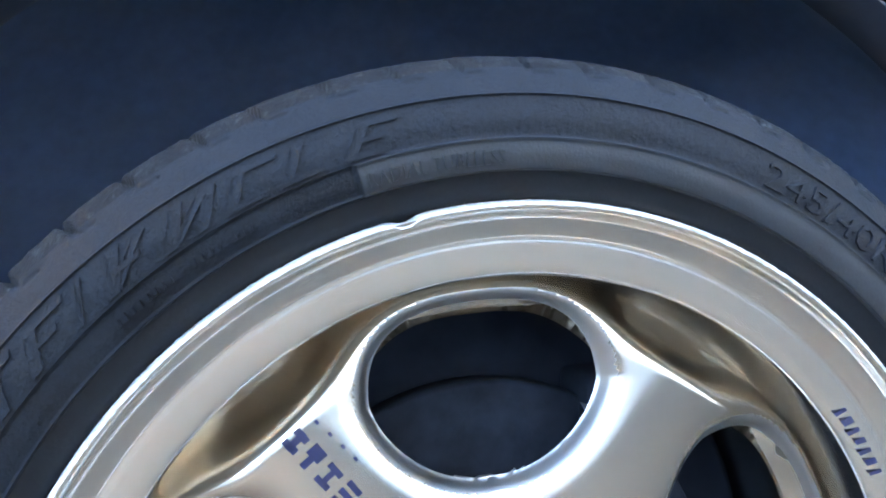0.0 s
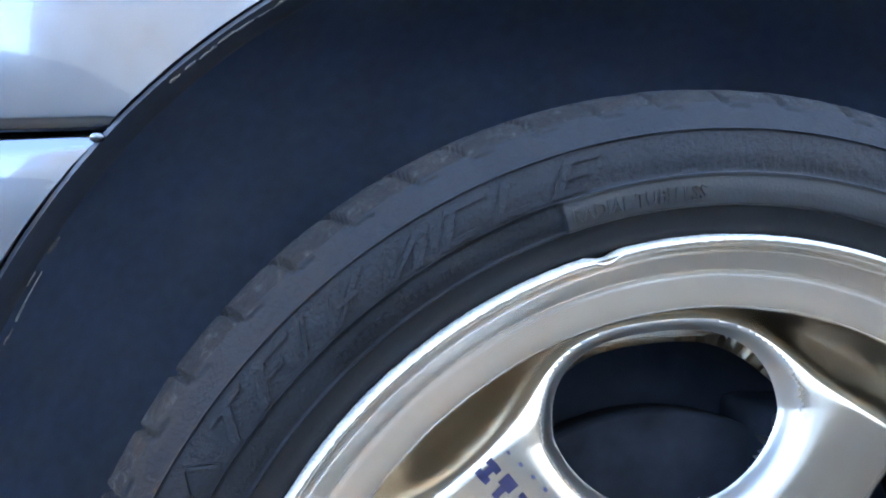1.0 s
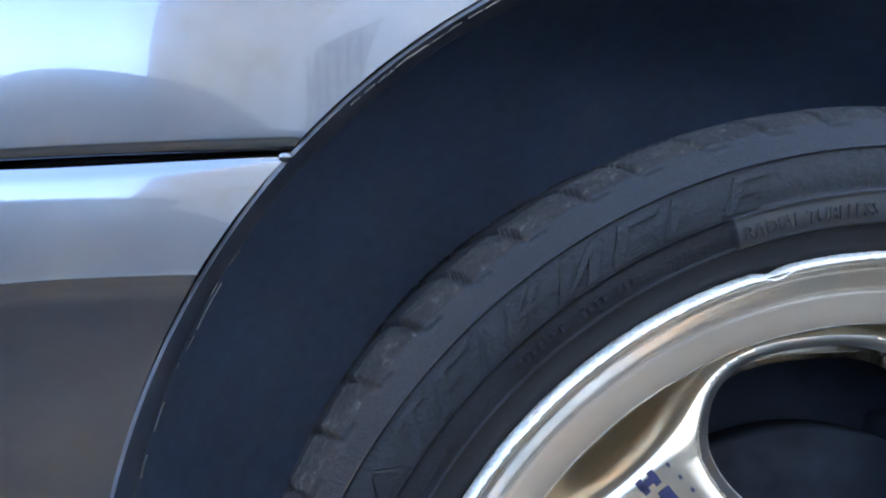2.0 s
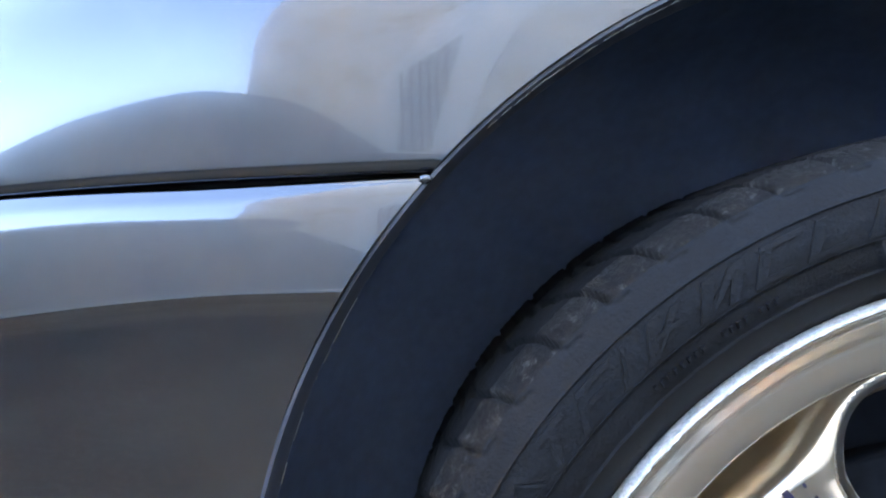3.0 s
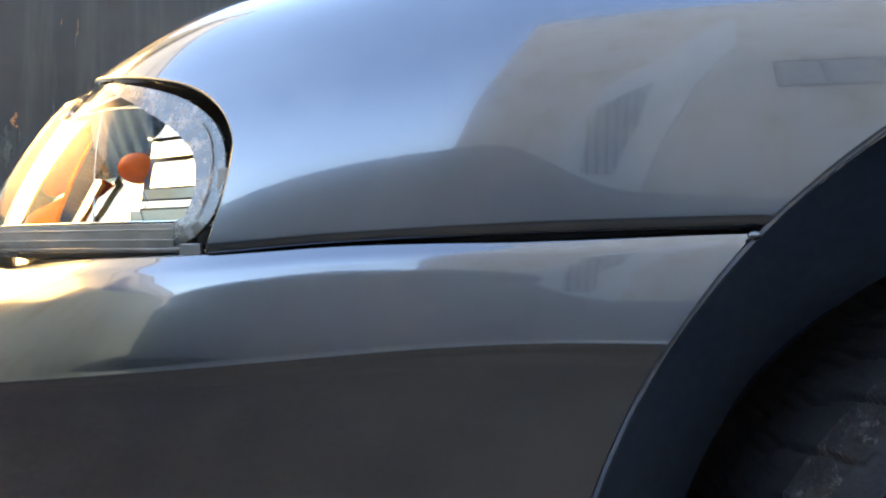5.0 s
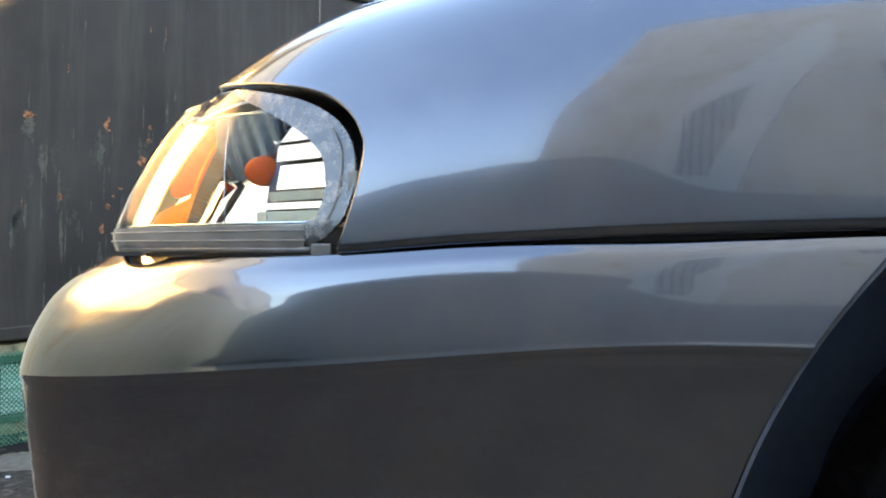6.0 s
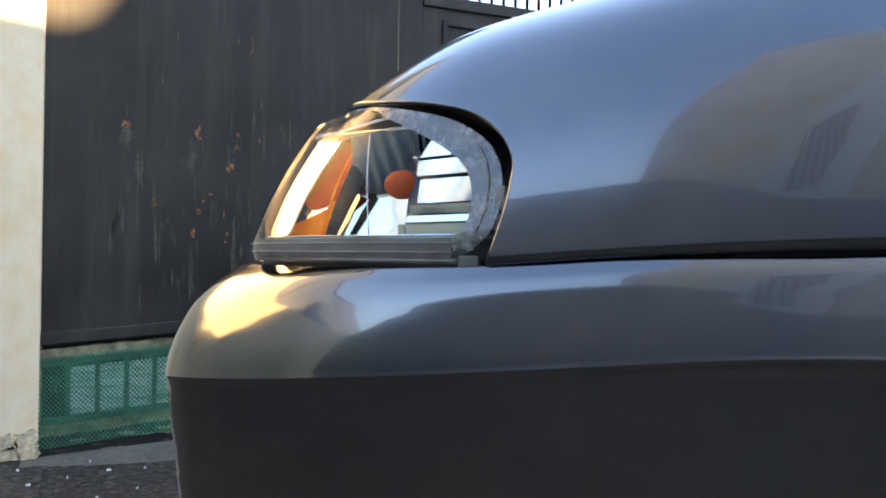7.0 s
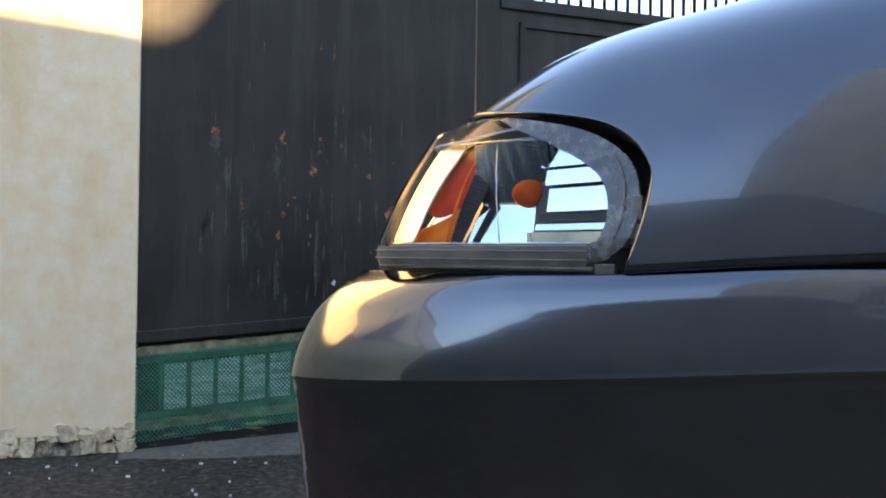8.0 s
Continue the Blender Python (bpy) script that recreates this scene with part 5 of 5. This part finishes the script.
tagged(apron, "pale smooth cement strip sloping to the gate", "ground", kind="structure")

# ---- cream wall beside the gate ----
wall = tagged(new("wall_gate_side"), "cream plastered wall, stained, crumbling along its foot", "wall", kind="structure")
wall.matrix_world = GATE @ pose(0, -0.02, 0, 0, 0, -3.5)
bm = bmesh.new()
box(bm, -16.5, 0.0, 0.0, 0.22, 0.055, 1.96, 0.004)
bmesh.ops.subdivide_edges(bm, edges=bm.edges[:], cuts=60, use_grid_fill=True)
for v in bm.verts:
    if v.co.y < 0.1:
        v.co.y += 0.004 * noise.noise(Vector((v.co.x * 2.3, 0, v.co.z * 2.3)))
    if v.co.z < 0.08:
        v.co.z += 0.016 * noise.noise(Vector((v.co.x * 14, 2, 0)))
part("plaster", bm, M_CREAM, wall, smooth=False)
bm = bmesh.new()
box(bm, -16.5, -0.003, 0.006, 0.21, -0.02, 0.075)
bmesh.ops.subdivide_edges(bm, edges=[e for e in bm.edges if abs(e.verts[0].co.x - e.verts[1].co.x) > 0.5], cuts=240)
for v in bm.verts:
    v.co.y += 0.008 * noise.noise(Vector((v.co.x * 18, v.co.z * 30, 1)))
part("wall_core", bm, M_CRUMB, wall, "bare crumbled masonry")
rnd = random.Random(21)
# cracked lumps of plaster along the foot, some fallen out
foot = [[Vector((-0.052 * i + rnd.uniform(-0.012, 0.012) * (i > 0), (0.003, 0.040, 0.084 + 0.030 * noise.noise(Vector((i * 0.45, 9.0, 0))))[j] + rnd.uniform(-0.008, 0.008) * (j > 0))) for j in range(3)] for i in range(30)]
for i in range(29):
    for j in range(2):
        if (i, j) in ((3, 0), (4, 0), (9, 0), (12, 0), (13, 0), (16, 0), (20, 0), (24, 0)):
            continue
        c0, c1, c2, c3 = foot[i][j], foot[i][j + 1], foot[i + 1][j + 1], foot[i + 1][j]
        ring = []
        for p, q in ((c0, c1), (c1, c2), (c2, c3), (c3, c0)):
            ring += [p, *(p.lerp(q, f) + Vector((rnd.uniform(-1, 1), rnd.uniform(-1, 1))) * 0.0062 for f in (0.2, 0.4, 0.6, 0.8))]
        mid = sum(ring, Vector((0, 0))) / len(ring)
        n, out, verts = len(ring), -0.003 + rnd.uniform(-0.004, 0.004), []
        for p in ring:
            q = mid + (p - mid) * rnd.uniform(0.84, 0.95)
            verts += [Vector((q.x, out + rnd.uniform(-0.002, 0.002), max(0.002, q.y))), Vector((p.x, 0.016, max(0.0, p.y)))]
        faces = [[2 * k for k in range(n)][::-1]] + [[2 * k, 2 * k + 1, (2 * k + 3) % (2 * n), (2 * k + 2) % (2 * n)] for k in range(n)]
        link_mesh("plaster_flake", verts, faces, M_LUMP, wall, False)

# white flecks on the ground by the wall
rnd = random.Random(7)
for k in range(18):
    d = rnd.uniform(-0.32, 0.55)
    at = GATE @ Vector((d, -0.10 - rnd.random() ** 1.5 * 0.42, 0))
    r, n, turn = rnd.uniform(0.0005, 0.0018), 7, rnd.uniform(0.3, 1.2)
    ring = [Vector((r * 3.4 * math.cos(6.283 * i / n) * rnd.uniform(0.3, 1.3), r * math.sin(6.283 * i / n) * rnd.uniform(0.5, 1.3))) for i in range(n)]
    verts = [Vector((at.x + p.x * math.cos(turn) - p.y * math.sin(turn), at.y + p.x * math.sin(turn) + p.y * math.cos(turn), 0.0048)) for p in ring]
    verts += [Vector((v.x, v.y, -0.004)) for v in verts]
    flake = link_mesh("paint_flake", verts, [list(range(n))] + [[i, i + n, (i + 1) % n + n, (i + 1) % n] for i in range(n)], M_PEBBLE, None, False)
    tagged(flake, "small white paint flake lying on the ground", "paint flake", "flakes on the ground")

# ---- the house and yard wall opposite, seen mirrored in the paint ----
house = thing("house", "tall beige plastered house with a white sloping buttress", "house", at=(0, 0, 0))
HX0, HX1, HY0, HY1 = -3.35, 12.0, -12.0, -6.0
FRONT = [(-3.4, 2.4), (-3.4, 8.2), (-3.4, 11.0), (4.0, 11.0), (12.0, 11.0)]
bm = bmesh.new()
front = [bm.verts.new((x, HY1, z)) for x, z in FRONT] + [bm.verts.new((HX1, HY1, -0.1)), bm.verts.new((-3.4, HY1, -0.1))]
f = bm.faces.new(front)
bmesh.ops.triangulate(bm, faces=[f])
g = bmesh.ops.extrude_face_region(bm, geom=bm.faces[:])
bmesh.ops.translate(bm, verts=[v for v in g["geom"] if isinstance(v, bmesh.types.BMVert)], vec=(0, -0.25, 0))
bmesh.ops.recalc_face_normals(bm, faces=bm.faces[:])
part("front_wall", bm, M_HOUSE, house)
bm = bmesh.new()
box(bm, HX0, HX1, HY0, HY1 - 0.25, -0.1, 7.2)
part("wall", bm, M_HOUSE, house)
bm = bmesh.new()
box(bm, HX0 - 0.1, HX1 + 0.1, HY0 - 0.2, HY1 - 0.25, 7.2, 7.32)
part("roof", bm, M_ROOF, house)
for (xa, za), (xb, zb) in zip(FRONT, FRONT[1:]):
    if xb - xa > 1.0:
        bm = bmesh.new()
        vs = box(bm, xa, xb, HY1 - 0.29, HY1 + 0.05, 0.0, 0.05)
        for v in bm.verts:
            v.co.z += za + (zb - za) * (v.co.x - xa) / (xb - xa)
        part("coping", bm, M_WHITE, house, "white coping")
for x0, x1, z0, z1 in ((0.9, 1.88, 2.92, 3.95), (5.6, 7.0, 1.2, 2.4)):
    bm = bmesh.new()
    for a, b, c, d in ((x0 - 0.06, x1 + 0.06, z0 - 0.06, z0), (x0 - 0.06, x1 + 0.06, z1, z1 + 0.06), (x0 - 0.06, x0, z0, z1), (x1, x1 + 0.06, z0, z1), ((x0 + x1) / 2 - 0.02, (x0 + x1) / 2 + 0.02, z0, z1)):
        box(bm, a, b, HY1 - 0.02, HY1 + 0.05, c, d)
    win = part("window", bm, M_FRAME, house, "grey framed window")
    bm = bmesh.new()
    box(bm, x0, x1, HY1 - 0.015, HY1 + 0.012, z0, z1)
    part("pane", bm, M_BLIND, win)
bm = bmesh.new()
f = bm.faces.new([bm.verts.new((x, HY1 + 0.12, z)) for x, z in ((-1.80, 0.7), (-0.80, 0.7), (-0.28, 2.3), (0.45, 5.2), (0.75, 8.6), (0.45, 8.2), (-0.55, 4.6), (-1.28, 2.85), (-1.60, 2.1))])
g = bmesh.ops.extrude_face_region(bm, geom=[f])
bmesh.ops.translate(bm, verts=[v for v in g["geom"] if isinstance(v, bmesh.types.BMVert)], vec=(0, -0.118, 0))
bmesh.ops.recalc_face_normals(bm, faces=bm.faces[:])
buttress = part("buttress", bm, M_WHITE, house, "white painted sloping gable with a louvred opening")
LOUVRE = [(-1.45, 1.15), (-1.05, 1.10), (-0.77, 1.95), (-0.57, 3.2), (-1.28, 2.4)]
bm = bmesh.new()
f = bm.faces.new([bm.verts.new((x, HY1 + 0.13, z)) for x, z in LOUVRE])
g = bmesh.ops.extrude_face_region(bm, geom=[f])
bmesh.ops.translate(bm, verts=[v for v in g["geom"] if isinstance(v, bmesh.types.BMVert)], vec=(0, -0.03, 0))
bmesh.ops.recalc_face_normals(bm, faces=bm.faces[:])
louvre = part("louvre", bm, M_DARKGLASS, buttress, "grey louvred opening")
for k in range(6):
    x, top = -1.36 + 0.115 * k, 2.30 + 0.13 * k
    bm = bmesh.new()
    box(bm, x - 0.012, x + 0.012, HY1 + 0.132, HY1 + 0.16, 1.12 + max(0.0, x + 1.05) * 3.0, top)
    part("slat", bm, M_FRAME, buttress)
# unseen plain wall added behind the car; its stepped, sloping top shapes the shade
rear = tagged(new("wall_sun_screen"), "unseen plastered wall added to keep the sun off the yard", "wall", kind="structure")
REAR_TOP = [(-6.1, 8.6), (-2.95, 8.6), (-2.65, 5.85), (-0.55, 4.79), (-0.22, 4.62), (-0.16, 4.64), (0.45, 5.6), (9.0, 5.6)]
bm = bmesh.new()
for (y0, z0), (y1, z1) in zip(REAR_TOP, REAR_TOP[1:]):
    bm.faces.new([bm.verts.new(p) for p in ((6.5, y0, -0.1), (6.5, y1, -0.1), (6.5, y1, z1), (6.5, y0, z0))])
bmesh.ops.remove_doubles(bm, verts=bm.verts[:], dist=0.001)
g = bmesh.ops.extrude_face_region(bm, geom=bm.faces[:])
bmesh.ops.translate(bm, verts=[v for v in g["geom"] if isinstance(v, bmesh.types.BMVert)], vec=(0.25, 0, 0))
bmesh.ops.recalc_face_normals(bm, faces=bm.faces[:])
part("masonry", bm, M_HOUSE, rear)
# low house beyond the yard wall
neighbour = thing("neighbour_house", "pale house with a grey corrugated roof behind the cream wall", "house", at=(0, 0, 0))
neighbour.matrix_world = GATE @ pose(0, -0.02, 0, 0, 0, -3.5)
bm = bmesh.new()
box(bm, -36.0, -1.6, 1.2, 12.8, -0.1, 2.2)
part("wall", bm, M_HOUSE, neighbour)
for side, y0, y1 in ((0, 0.7, 7.0), (1, 13.3, 7.0)):
    verts, faces, n = [], [], 1200
    for i in range(n + 1):
        x, lift = -36.3 + 35.0 * i / n, 0.028 * math.sin(math.pi * i / 4)
        verts += [(x, y0, 2.05 + lift), (x, y1, 10.4 + lift), (x, y0, 1.97 + lift), (x, y1, 10.32 + lift)]
    for i in range(n):
        a = 4 * i
        faces += [[a, a + 4, a + 5, a + 1], [a + 2, a + 3, a + 7, a + 6], [a, a + 2, a + 6, a + 4]]
    link_mesh("roof_slope", verts, faces, M_ROOF, neighbour, False, "grey corrugated roof sheet")
bm = bmesh.new()
box(bm, -36.35, -1.25, 6.85, 7.15, 10.36, 10.50, 0.01)
part("ridge", bm, M_ROOF, neighbour)
for x in (-18.0, -9.0, -4.0):
    bm = bmesh.new()
    for y, z in ((0.68, 2.05), (6.98, 10.4)):
        for dx in (-0.05, 0.05):
            for dz in (0.0, 0.05):
                bm.verts.new((x + dx, y, z + dz))
    bmesh.ops.convex_hull(bm, input=bm.verts[:])
    part("roof_seam", bm, M_SMOKE, neighbour)
yard_wall = tagged(new("wall_yard"), "low mossy grey wall across the yard", "wall", kind="structure")
wall_top = table([-16, -8.4, -7.4, -6.6, -5.6, -4.5, -3.3, -2.5, -1.9, -1.42, -1.1, -0.6, 3], [1.3, 1.40, 1.55, 1.72, 1.84, 1.88, 1.77, 1.62, 1.43, 1.13, 0.93, 0.8, 0.75])
verts, faces = [], []
for i in range(61):
    x = -8.05 + 10.05 * i / 60
    for y, z in ((-4.1, -0.1), (-4.1, wall_top(x)), (-4.3, wall_top(x)), (-4.3, -0.1)):
        verts.append((x, y, z))
for i in range(60):
    for k in range(4):
        faces.append([4 * i + k, 4 * i + (k + 1) % 4, 4 * i + 4 + (k + 1) % 4, 4 * i + 4 + k])
faces += [[0, 1, 2, 3], [240, 243, 242, 241]]
link_mesh("masonry", verts, faces, M_FENCE, yard_wall, False)
